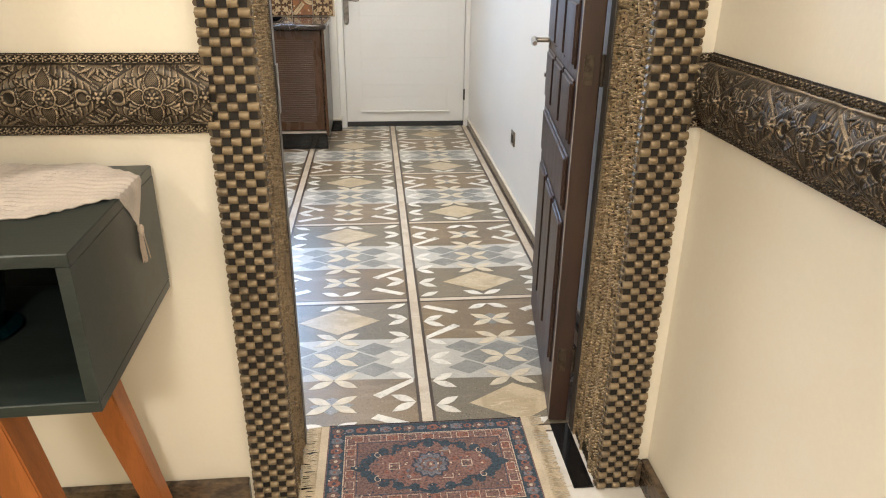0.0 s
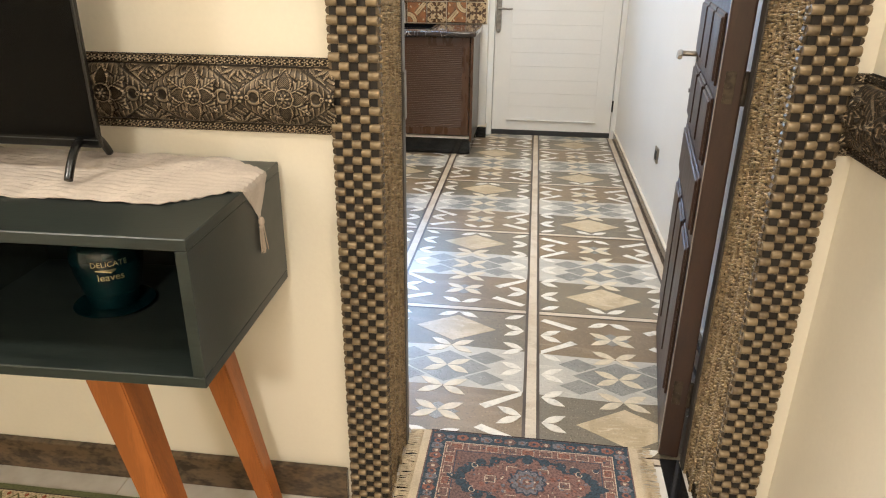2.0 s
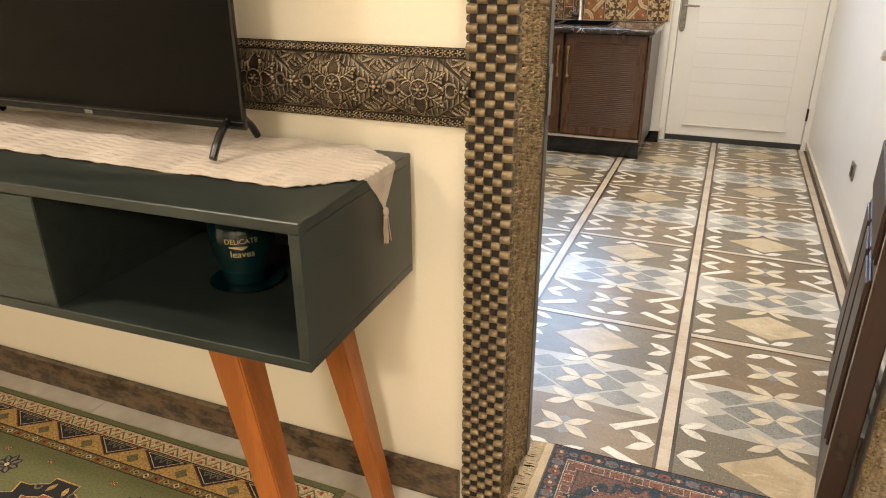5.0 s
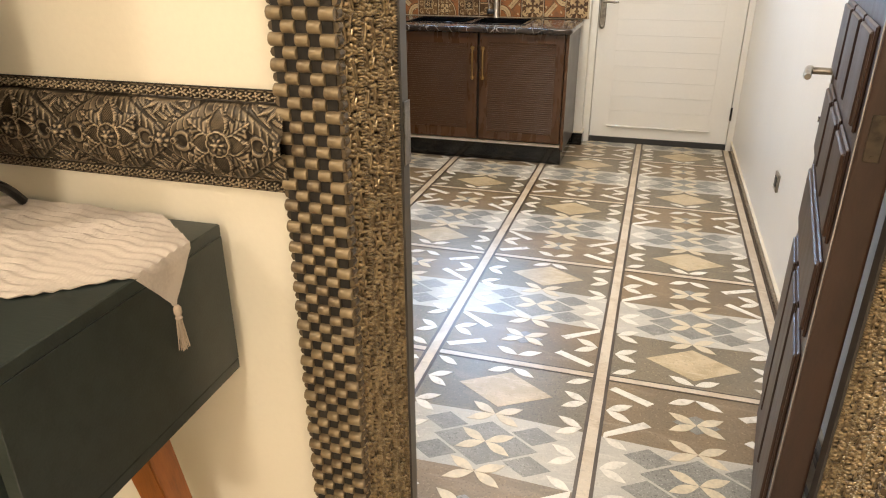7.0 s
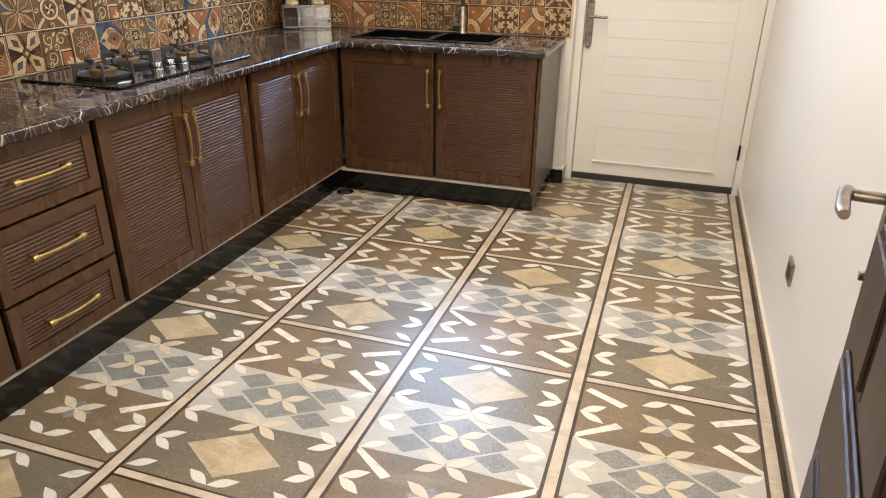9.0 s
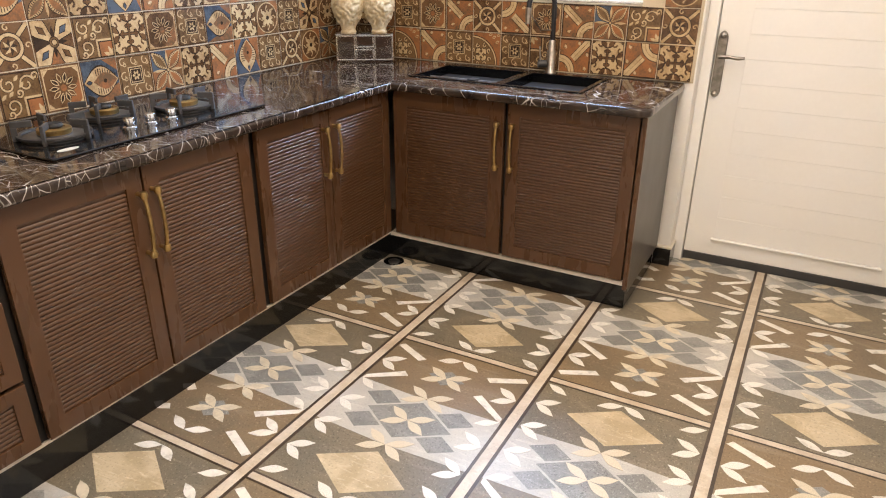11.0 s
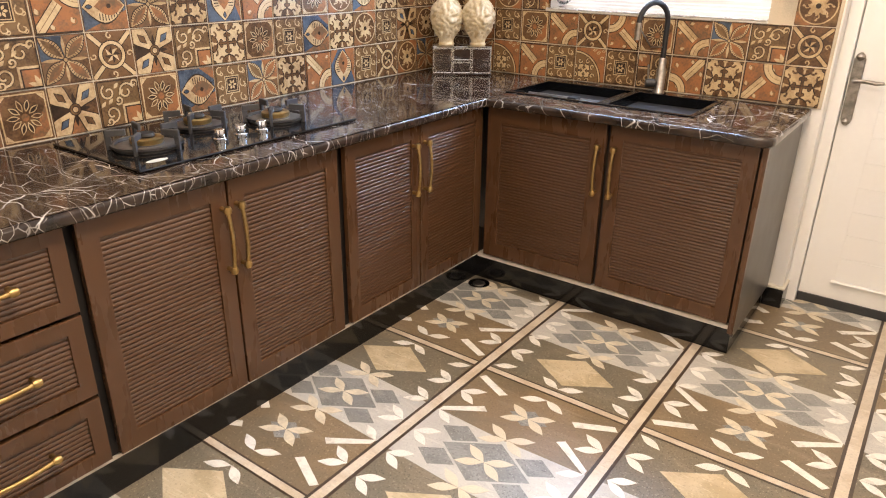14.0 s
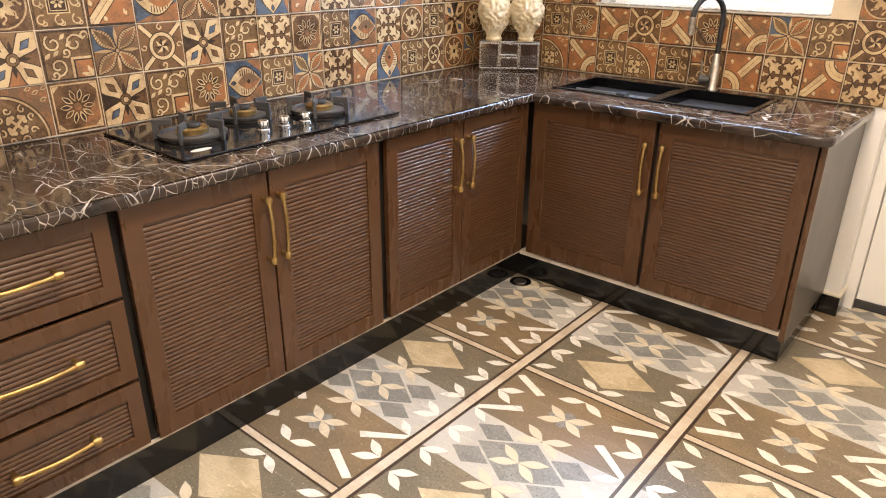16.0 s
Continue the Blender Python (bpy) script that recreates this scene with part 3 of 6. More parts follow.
worktop = tagged(part("worktop", bm, M["marble"], smooth=True), "polished dark brown marble worktop with white veins, L-shaped", "worktop")

# ---- sink and tap ----
M["sink"] = material("black_granite_composite", (0.0035, 0.004, 0.005), 0.2, vary=0.2, fine=300, bump=0.0002)
M["sink"].node_tree.nodes["Principled BSDF"].inputs["Specular IOR Level"].default_value = 0.22
sink = thing("kitchen_sink", "black double-bowl kitchen sink set into the marble worktop", "sink", pose(0, 0, 0))
bm = bmesh.new()
DIV = -0.99
for x0, x1, y0, y1 in ((SX0 - 0.012, SX1 + 0.012, SY0 - 0.012, SY0 + 0.006), (SX0 - 0.012, SX1 + 0.012, SY1 - 0.02, SY1 + 0.012), (SX0 - 0.012, SX0 + 0.008, SY0 + 0.006, SY1 - 0.02), (SX1 - 0.008, SX1 + 0.012, SY0 + 0.006, SY1 - 0.02), (DIV - 0.017, DIV + 0.017, SY0 + 0.006, SY1 - 0.02)):
    box(x0, x1, y0, y1, 0.9005, 0.905, 0.001, bm)
part("rim", bm, M["sink"], sink)
for x0, x1 in ((SX0 + 0.008, DIV - 0.017), (DIV + 0.017, SX1 - 0.008)):
    bm = bmesh.new()
    y0, y1, t, d = SY0 + 0.006, SY1 - 0.02, 0.004, 0.70
    box(x0 - t, x0, y0 - t, y1 + t, d, 0.9, bm=bm)
    box(x1, x1 + t, y0 - t, y1 + t, d, 0.9, bm=bm)
    box(x0, x1, y0 - t, y0, d, 0.9, bm=bm)
    box(x0, x1, y1, y1 + t, d, 0.9, bm=bm)
    box(x0 - t, x1 + t, y0 - t, y1 + t, d - t, d, bm=bm)
    bowl = part("bowl", bm, M["sink"], sink)
    w = part("drain", lathe([(0.036, 0), (0.036, 0.003), (0.028, 0.005), (0.005, 0.004)], 20, None, ((x0 + x1) / 2, (y0 + y1) / 2, d)), M["chrome"], bowl, "round chrome drain", smooth=True)
rack = thing("sink_rack", "black rack of steel bars lying across the larger sink bowl", "sink rack", pose(0, 0, 0))
for y in (5.43, 5.47):
    part("bar", cyl((SX0 + 0.02, y, 0.882), (DIV - 0.024, y, 0.882), 0.004, sides=10), M["pewter"], rack)
part("clip", box(-1.20, -1.16, 5.42, 5.48, 0.878, 0.893, 0.002), M["black_matt"], rack)
part("runner", box(DIV - 0.045, DIV - 0.024, 5.345, 5.66, 0.885, 0.899, 0.002), M["sink"], rack)

tap = thing("kitchen_tap", "brushed steel kitchen tap with a flexible black arched hose", "tap", pose(-0.905, 5.735, 0.9))
part("body", lathe([(0.026, 0), (0.026, 0.006), (0.021, 0.012), (0.021, 0.105), (0.017, 0.112), (0.0165, 0.15), (0.012, 0.156)], 24), M["nickel"], tap, smooth=True)
b = part("lever", cyl((-0.018, -0.01, 0.045), (-0.055, -0.03, 0.045), 0.018, sides=20), M["grey_strip"], tap, smooth=True)
part("lever_pin", tube([(-0.045, -0.026, 0.06), (-0.05, -0.03, 0.125)], 0.004), M["nickel"], b, smooth=True)
pts = []
for k in range(25):
    a = k / 24
    if a < 0.45:
        pts.append((0.0, 0.0, 0.15 + a / 0.45 * 0.155))
    else:
        q = (a - 0.45) / 0.55 * math.radians(178)
        pts.append((-0.035 * (1 - math.cos(q)), -0.075 * (1 - math.cos(q)), 0.305 + 0.082 * math.sin(q)))
part("hose", tube(pts, 0.0115, 12), M["black_matt"], tap, "matt black flexible hose", smooth=True)
end = Vector(pts[-1])
s = part("spout", tube([end, end + Vector((0, -0.003, -0.035)), end + Vector((0, -0.004, -0.07))], [0.0125, 0.013, 0.0115], 14), M["nickel"], tap, smooth=True)
part("holder", tube([(0.0, 0, 0.20), (-0.035, -0.07, 0.205), (end.x, end.y + 0.01, end.z - 0.02)], 0.003), M["nickel"], tap, smooth=True)

# ---- hob ----
M["silver_print"] = material("silver_print", (0.55, 0.56, 0.55), 0.4, vary=0.05)
hob = thing("gas_hob", "black glass gas hob with three brass burners on the worktop", "hob", pose(0, 0, 0))
part("glass_plate", box(-2.055, -1.572, 3.61, 4.47, 0.9005, 0.909, 0.003), M["black_gloss"], hob, "polished black glass plate")
bm = lathe([(0.034, 0), (0.034, 0.0006), (0.004, 0.0008)], 24)
bmesh.ops.transform(bm, matrix=Matrix.Translation((-1.632, 3.70, 0.9092)) @ Matrix.Diagonal((0.42, 1, 1, 1)), verts=bm.verts[:])
part("badge", bm, M["silver_print"], hob, "small oval silver badge")
M["hob_iron"] = material("grey_enamelled_cast_iron", (0.050, 0.050, 0.052), 0.48, vary=0.2, bump=0.0003)
M["burner"] = material("grey_burner_alloy", (0.16, 0.155, 0.15), 0.45, metal=0.6, vary=0.2)
for bx, by, r in ((-1.79, 3.77, 0.062), (-1.90, 4.03, 0.058), (-1.78, 4.27, 0.062)):
    z = 0.909
    ring = part("burner", lathe([(r * 1.55, 0), (r * 1.6, 0.006), (r * 1.3, 0.012), (r * 0.8, 0.010), (r * 0.8, 0.014)], 32, None, (bx, by, z)), M["burner"], hob, smooth=True)
    part("brass_cap", lathe([(r * 0.74, 0.012), (r * 0.80, 0.018), (r * 0.80, 0.029), (r * 0.72, 0.033), (r * 0.5, 0.033), (r * 0.46, 0.030), (r * 0.2, 0.030)], 32, None, (bx, by, z)), M["brass"], ring, "yellow brass burner ring", smooth=True)
    part("centre_cap", lathe([(r * 0.36, 0.0315), (r * 0.42, 0.035), (r * 0.41, 0.041), (r * 0.36, 0.045), (r * 0.30, 0.043), (r * 0.16, 0.045), (0.004, 0.0455)], 20, None, (bx, by, z)), M["black_matt"], ring, smooth=True)
    bm = lathe([(r * 1.68, 0.010), (r * 1.70, 0.017), (r * 1.50, 0.017), (r * 1.48, 0.010)], 32, None, (bx, by, z))
    for f in [f for f in bm.faces if len(f.verts) > 4]:
        bm.faces.remove(f)
    part("support_ring", bm, M["hob_iron"], ring, "black cast iron support ring")
    for k in range(5):
        m = Matrix.Translation((bx, by, z)) @ Matrix.Rotation(2 * math.pi * k / 5 + 0.4, 4, "Z")
        bm = box(r * 0.90, r * 1.85, -0.005, 0.005, 0.040, 0.060, 0.002)
        box(r * 1.58, r * 1.85, -0.005, 0.005, 0.0, 0.041, 0.001, bm)
        bmesh.ops.transform(bm, matrix=m, verts=bm.verts[:])
        part("pan_support", bm, M["hob_iron"], ring)
for ky in (3.965, 4.048, 4.135):
    kn = part("knob", lathe([(0.021, 0), (0.021, 0.004), (0.0155, 0.007), (0.0180, 0.030), (0.0165, 0.033), (0.004, 0.033)], 24, None, (-1.695, ky, 0.909)), M["chrome"], hob, "chrome control knob", smooth=True)


# ---- flat ornament: polygons laid over one another in thin layers ----
class Ornament:
    def __init__(self, step=0.0004, limit=None):
        self.bm, self.step, self.layer, self.limit, self.count = bmesh.new(), step, 0, limit, 0

    def clip(self, pts):
        """The polygon cut off at the edges of a square."""
        for axis in (0, 1):
            for sg in (-1, 1):
                out = []
                for k, p in enumerate(pts):
                    q = pts[k - 1]
                    a, b = sg * p[axis] - self.limit, sg * q[axis] - self.limit
                    if a * b < 0:
                        t = b / (b - a)
                        out.append((q[0] + (p[0] - q[0]) * t, q[1] + (p[1] - q[1]) * t))
                    if a <= 0:
                        out.append(p)
                pts = out
        return pts

    def poly(self, pts, slot, layer=None):
        self.count += 1
        z = self.step * (self.layer if layer is None else layer) + 3e-6 * (self.count % 60)
        if self.limit:
            pts = self.clip(pts)
            if len(pts) < 3:
                return
        try:
            f = self.bm.faces.new([self.bm.verts.new((x, y, z)) for x, y in pts])
        except ValueError:
            return
        f.material_index = slot
        f.normal_update()
        if f.normal.z < 0:
            f.normal_flip()

    def disc(self, x, y, r, slot, layer=None, n=16, a0=0.0, wave=0.0, lobes=0):
        self.poly([(x + r * (1 + wave * math.cos(lobes * t)) * math.cos(t + a0), y + r * (1 + wave * math.cos(lobes * t)) * math.sin(t + a0)) for t in (2 * math.pi * k / n for k in range(n))], slot, layer)

    def ring(self, x, y, r0, r1, slot, layer=None, a0=0.0, a1=360.0, n=20):
        for k in range(n):
            t, u = radians(a0 + (a1 - a0) * k / n), radians(a0 + (a1 - a0) * (k + 1) / n)
            self.poly([(x + r0 * math.cos(t), y + r0 * math.sin(t)), (x + r1 * math.cos(t), y + r1 * math.sin(t)), (x + r1 * math.cos(u), y + r1 * math.sin(u)), (x + r0 * math.cos(u), y + r0 * math.sin(u))], slot, layer)

    def lens(self, x0, y0, x1, y1, w, slot, layer=None, n=7):
        dx, dy = x1 - x0, y1 - y0
        d = math.hypot(dx, dy)
        nx, ny = -dy / d * w, dx / d * w
        up = [(x0 + dx * k / n + nx * math.sin(math.pi * k / n), y0 + dy * k / n + ny * math.sin(math.pi * k / n)) for k in range(n + 1)]
        dn = [(x0 + dx * k / n - nx * math.sin(math.pi * k / n), y0 + dy * k / n - ny * math.sin(math.pi * k / n)) for k in range(n - 1, 0, -1)]
        self.poly(up + dn, slot, layer)

    def rect(self, x0, y0, x1, y1, slot, layer=None):
        self.poly([(x0, y0), (x1, y0), (x1, y1), (x0, y1)], slot, layer)

    def border(self, x0, y0, x1, y1, w, slot, layer=None):
        self.rect(x0, y0, x1, y0 + w, slot, layer)
        self.rect(x0, y1 - w, x1, y1, slot, layer)
        self.rect(x0, y0 + w, x0 + w, y1 - w, slot, layer)
        self.rect(x1 - w, y0 + w, x1, y1 - w, slot, layer)

    def line(self, pts, w, slot, layer=None):
        for (x0, y0), (x1, y1) in zip(pts, pts[1:]):
            d = math.hypot(x1 - x0, y1 - y0) or 1
            nx, ny = -(y1 - y0) / d * w / 2, (x1 - x0) / d * w / 2
            self.poly([(x0 + nx, y0 + ny), (x0 - nx, y0 - ny), (x1 - nx, y1 - ny), (x1 + nx, y1 + ny)], slot, layer)

    def curl(self, x, y, r, a0, turns, w, slot, layer=None, n=14):
        pts = []
        for k in range(n + 1):
            t = k / n
            a = radians(a0 + 360 * turns * t)
            pts.append((x + r * (1 - 0.75 * t) * math.cos(a), y + r * (1 - 0.75 * t) * math.sin(a)))
        self.line(pts, w, slot, layer)


# ---- wall tiles ----
def glaze(name, base, second, bump=0.0011):
    return material(name, base, 0.17, vary=0.2, scale=16, fine=130, second=second, bump=bump, per_piece=0.2)


TILE_MATS = [glaze("brown_glaze", (0.165, 0.085, 0.038), (0.070, 0.036, 0.018)), glaze("cream_glaze", (0.57, 0.41, 0.225), (0.36, 0.23, 0.115)),
             glaze("rust_glaze", (0.335, 0.135, 0.052), (0.145, 0.085, 0.045)), glaze("blue_glaze", (0.085, 0.112, 0.150), (0.036, 0.050, 0.072)),
             glaze("dark_glaze", (0.050, 0.030, 0.019), (0.030, 0.019, 0.013)), glaze("umber_glaze", (0.195, 0.113, 0.050), (0.085, 0.046, 0.023))]
BR, CR, OG, BL, DK, OV = range(6)
TS, TP = 0.0767, 0.1565  # half a tile, and the pitch


def tile_design(kind):
    o = Ornament(0.00045, 1.0)
    o.rect(-1, -1, 1, 1, {"A": OG, "B": OV, "C": BR, "D": BR, "E": CR, "F": BR, "G": BL, "H": OV, "I": OG, "J": OV, "K": OG}[kind], 0)
    q = ((1, 1), (-1, 1), (-1, -1), (1, -1))
    if kind == "A":  # four splayed cream petals with a lozenge in each, blue and rust between
        o.poly([(-1, 1), (1, 1), (0, 0)], BL, 1), o.poly([(-1, 1), (-1, -1), (0, 0)], BL, 1)
        o.poly([(-.42, 1), (.42, 1), (0, 0)], BR, 2), o.poly([(1, -.42), (1, .42), (0, 0)], OG, 2), o.poly([(-.42, -1), (.42, -1), (0, 0)], DK, 2), o.poly([(-1, -.42), (-1, .42), (0, 0)], OV, 2)
        for sx, sy in q:
            for grow, slot, lay in ((.05, DK, 3), (0, CR, 4)):
                half = [(.10, .08 + grow), (.45, .22 + grow), (.80, .38 + grow), (1.05, .45 + grow), (1.5, .28 + grow)]
                pts = [(t, w) for t, w in half] + [(t, -w) for t, w in half[::-1]]
                o.poly([((t * sx - w * sy) * .7071, (t * sy + w * sx) * .7071) for t, w in pts], slot, lay)
            for grow, slot, lay in ((.045, DK, 5), (0, BL if sx * sy < 0 else BR, 6)):
                pts = [(.50 - grow, 0), (.78, .13 + grow), (1.08 + grow, 0), (.78, -.13 - grow)]
                o.poly([((t * sx - w * sy) * .7071, (t * sy + w * sx) * .7071) for t, w in pts], slot, lay)
        for a in (0, 90, 180, 270):
            o.lens(0, 0, .72 * math.cos(radians(a)), .72 * math.sin(radians(a)), .09, DK, 3)
        o.disc(0, 0, .27, DK, 7), o.disc(0, 0, .225, OV, 8), o.disc(0, 0, .15, DK, 9), o.disc(0, 0, .115, CR, 10)
    elif kind == "B":  # scrolls round a small corner square
        o.rect(-1, .1, -.1, 1, CR, 1), o.rect(-1, .2, -.2, 1, DK, 2), o.rect(-1, .26, -.26, 1, OG, 3)
        for a in (200, 250, 290, 340):
            o.lens(-.9, .95, -.9 + .5 * math.cos(radians(a)), .95 + .5 * math.sin(radians(a)), .09, CR, 4)
        for x, y, r, a in ((.45, .45, .38, 90), (-.35, -.45, .4, 200), (.5, -.5, .36, 300), (.62, .78, .2, 30), (-.78, -.75, .2, 140), (.05, -.1, .2, 45)):
            o.curl(x, y, r, a, 1.1, .14, DK, 5), o.curl(x, y, r, a, 1.1, .085, CR, 6)
        for x, y in ((.1, -.75), (.8, 0), (.45, -.1), (-.1, -.45)):
            o.lens(x - .12, y - .12, x + .12, y + .12, .08, CR, 7)
        o.border(-1, -1, 1, 1, .05, DK, 8)
    elif kind == "C":  # four leaf shapes from corner to corner
        for a in range(4):
            sx, sy = q[a]
            o.poly([(0, 0), (sx, 0), (sx, sy), (0, sy)], (OG, BL, OG, BR)[a], 1)
            o.lens(0, 0, sx, sy, .34, DK, 2), o.lens(sx * .03, sy * .03, sx * .97, sy * .97, .30, CR, 3), o.lens(sx * .1, sy * .1, sx * .9, sy * .9, .17, (OG, OV, OG, OG)[a], 6)
            for k in range(9):  # ribs round the rim of the leaf
                t = .18 + .08 * k
                for e in (-.707, .707):
                    w0, w1 = .16 * math.sin(math.pi * t) * e, .29 * math.sin(math.pi * t) * e
                    o.line([(sx * t - sy * w0, sy * t + sx * w0), (sx * t - sy * w1, sy * t + sx * w1)], .034, DK, 5)
        for a in (0, 90, 180, 270):
            c, s = math.cos(radians(a)), math.sin(radians(a))
            o.lens(c * .2, s * .2, c, s, .07, CR, 6)
        o.disc(0, 0, .12, DK, 7), o.disc(0, 0, .08, CR, 8)
    elif kind == "D":  # ring with a pinwheel, bars to the corners
        for sx, sy in q:
            o.line([(sx * .4, sy * .4), (sx, sy)], .26, DK, 1), o.line([(sx * .4, sy * .4), (sx, sy)], .18, CR, 2)
        for a in (0, 90, 180, 270):
            c, s = math.cos(radians(a)), math.sin(radians(a))
            o.curl(c * .85, s * .85, .16, a, .9, .06, CR, 2)
        o.disc(0, 0, .66, DK, 3, 24), o.disc(0, 0, .61, CR, 4, 24), o.disc(0, 0, .47, DK, 5, 24), o.disc(0, 0, .43, BR, 6, 24)
        for k in range(8):
            a = 45 * k
            p = [(.40 * math.cos(radians(a)), .40 * math.sin(radians(a))), (.22 * math.cos(radians(a + 40)), .22 * math.sin(radians(a + 40)))]
            o.poly([(0, 0)] + p, CR if k % 2 else DK, 7)
    elif kind == "E":  # cream quatrefoil on brown round a small cross with clover ends
        for a in (0, 90, 180, 270):
            c, s = math.cos(radians(a)), math.sin(radians(a))
            o.disc(c * 1.04, s * 1.04, .47, DK, 1, 18), o.disc(c * 1.06, s * 1.06, .42, BR, 2, 18)
            o.disc(c * .98, s * .98, .13, CR, 3, 10), o.lens(c * .62, s * .62, c * 1.0, s * 1.0, .06, CR, 3)
            for e in (-1, 1):
                o.curl(c * .80 - e * s * .42, s * .80 + e * c * .42, .17, a + 90 * e, .8 * e, .10, DK, 2), o.curl(c * .80 - e * s * .42, s * .80 + e * c * .42, .17, a + 90 * e, .8 * e, .055, BR, 3)
                o.disc(c * .40 - e * s * .12, s * .40 + e * c * .12, .105, DK, 3, 10), o.disc(c * .40 - e * s * .12, s * .40 + e * c * .12, .065, BR, 5, 8)
            o.line([(0, 0), (c * .44, s * .44)], .17, DK, 3), o.disc(c * .47, s * .47, .11, DK, 3, 10)
            o.line([(0, 0), (c * .42, s * .42)], .09, BR, 5), o.disc(c * .47, s * .47, .07, BR, 5, 8)
        for sx, sy in q:
            o.disc(sx * 1.0, sy * 1.0, .20, DK, 2, 12), o.disc(sx * 1.0, sy * 1.0, .15, OV, 3, 12)
        o.border(-1, -1, 1, 1, .035, DK, 6)
    elif kind == "F":  # daisy in a square
        o.border(-.95, -.95, .95, .95, .06, CR, 1)
        o.poly([(.1, -.89), (.89, -.89), (.89, .4)], OG, 1)
        for k in range(10):
            a = radians(36 * k)
            c, s = math.cos(a), math.sin(a)
            o.lens(c * .20, s * .20, c * .76, s * .76, .145, DK, 2), o.lens(c * .21, s * .21, c * .74, s * .74, .115, CR, 3), o.lens(c * .28, s * .28, c * .69, s * .69, .068, DK if k % 3 else BR, 4)
        o.disc(0, 0, .16, OG, 5, 10)
        for sx, sy in q:
            o.poly([(sx * .88, sy * .88), (sx * .62, sy * .88), (sx * .88, sy * .62)], CR, 2)
    elif kind == "G":  # an eye shape with ribs
        o.poly([(-1, -1), (1, -1), (1, -.2)], OG, 1), o.poly([(1, 1), (.2, 1), (1, .4)], OG, 1)
        o.lens(-1, 0, 1, 0, .78, DK, 2, 11), o.lens(-.97, 0, .97, 0, .70, CR, 3, 11), o.lens(-.45, 0, .90, 0, .40, OG, 5, 9)
        for k in range(9):
            t = -.25 + .13 * k
            w = .62 * math.sin(math.pi * (t + 1) / 2)
            for s in (-1, 1):
                o.line([(t, s * .3), (t * 1.05, s * w)], .045, DK, 4)
        o.lens(-.88, 0, -.52, 0, .11, DK, 6), o.lens(-.84, 0, -.56, 0, .07, BL, 7)
        o.disc(.2, 0, .1, DK, 7)
    elif kind == "H":  # two square frames on filigree
        for x, y in ((-.7, -.7), (0, -.72), (.7, -.7), (-.72, 0), (.72, 0), (-.7, .7), (0, .72), (.7, .7)):
            o.curl(x, y, .24, 40 * x + 90, .9, .06, CR, 1), o.curl(x + .1, y - .1, .12, 200, .8, .045, CR, 2)
        o.rect(-.45, -.45, .45, .45, DK, 2), o.border(-.45, -.45, .45, .45, .05, CR, 3), o.border(-.34, -.34, .34, .34, .035, CR, 3)
        for k in range(6):
            a = radians(60 * k)
            o.lens(.05 * math.cos(a), .05 * math.sin(a), .26 * math.cos(a), .26 * math.sin(a), .06, CR, 4), 
        o.border(-.97, -.97, .97, .97, .035, DK, 3)
    elif kind == "I":  # wide arcs crossing
        for x, y, a in ((-.75, .2, 30), (.7, -.55, 60), (-.5, -.7, 150), (.75, .65, 200), (-.1, .75, 90)):
            o.lens(x - .13, y, x + .13, y + .1, .09, CR, 1)
            o.curl(x, y, .2, a, .7, .05, OV, 1)
        o.ring(1, -1, .55, 1.05, DK, 2, 90, 180, 14), o.ring(1, -1, .60, 1.0, CR, 3, 90, 180, 14), o.ring(1, -1, .79, .81, BR, 4, 90, 180, 14)
        o.line([(-1, .95), (.2, -.12)], .50, DK, 4), o.line([(-1, .95), (.2, -.12)], .42, CR, 5), o.line([(-1, .95), (.2, -.12)], .025, BR, 6)
        o.rect(-1, -1, -.93, 1, DK, 7), o.rect(-.93, .94, 1, 1, DK, 7)
    elif kind == "K":  # a quarter disc with a leafy cross
        for x, y, a in ((.55, .75, 40), (.80, .45, 10), (.30, .92, 80), (.9, .9, 60)):
            o.lens(x - .14, y - .05, x + .14, y + .09, .09, CR, 1), o.lens(x - .09, y - .03, x + .09, y + .06, .045, OG, 2)
        o.disc(-1, -1, 1.84, DK, 3, 60), o.disc(-1, -1, 1.79, CR, 4, 60), o.disc(-1, -1, 1.70, DK, 5, 60), o.disc(-1, -1, 1.67, OV, 6, 60)
        for a in (0, 90, 180, 270):
            c, s = math.cos(radians(a + 45)), math.sin(radians(a + 45))
            x, y = -.38 + c * .36, -.38 + s * .36
            for grow, slot, lay in ((.035, DK, 7), (0, CR, 8)):
                o.line([(-.38, -.38), (x, y)], .12 + 2 * grow, slot, lay), o.disc(x, y, .12 + grow, slot, lay, 10)
                for e in (-1, 1):
                    o.disc(x - c * .05 - e * s * .13, y - s * .05 + e * c * .13, .09 + grow, slot, lay, 9)
                    o.curl(-.38 + c * .62 - e * s * .22, -.38 + s * .62 + e * c * .22, .16, a + 90 * e, .9 * e, .07 + 2 * grow, slot, lay)
    else:  # J: a round field with a cream cross
        o.poly([(1, 1), (.2, 1), (1, .2)], OG, 1), o.poly([(-1, -1), (-.2, -1), (-1, -.2)], OG, 1)
        o.disc(0, 0, .96, CR, 2, 28), o.disc(0, 0, .89, BR, 3, 28)
        for a in range(0, 360, 45):
            c, s = math.cos(radians(a)), math.sin(radians(a))
            o.lens(c * .06, s * .06, c * (.62 if a % 90 else .5), s * (.62 if a % 90 else .5), .14, CR, 4)
            o.disc(c * .72, s * .72, .06, CR, 4, 8)
            o.curl(c * .5, s * .5, .16, a, .8, .06, CR, 5)
        o.disc(0, 0, .14, DK, 6, 10)
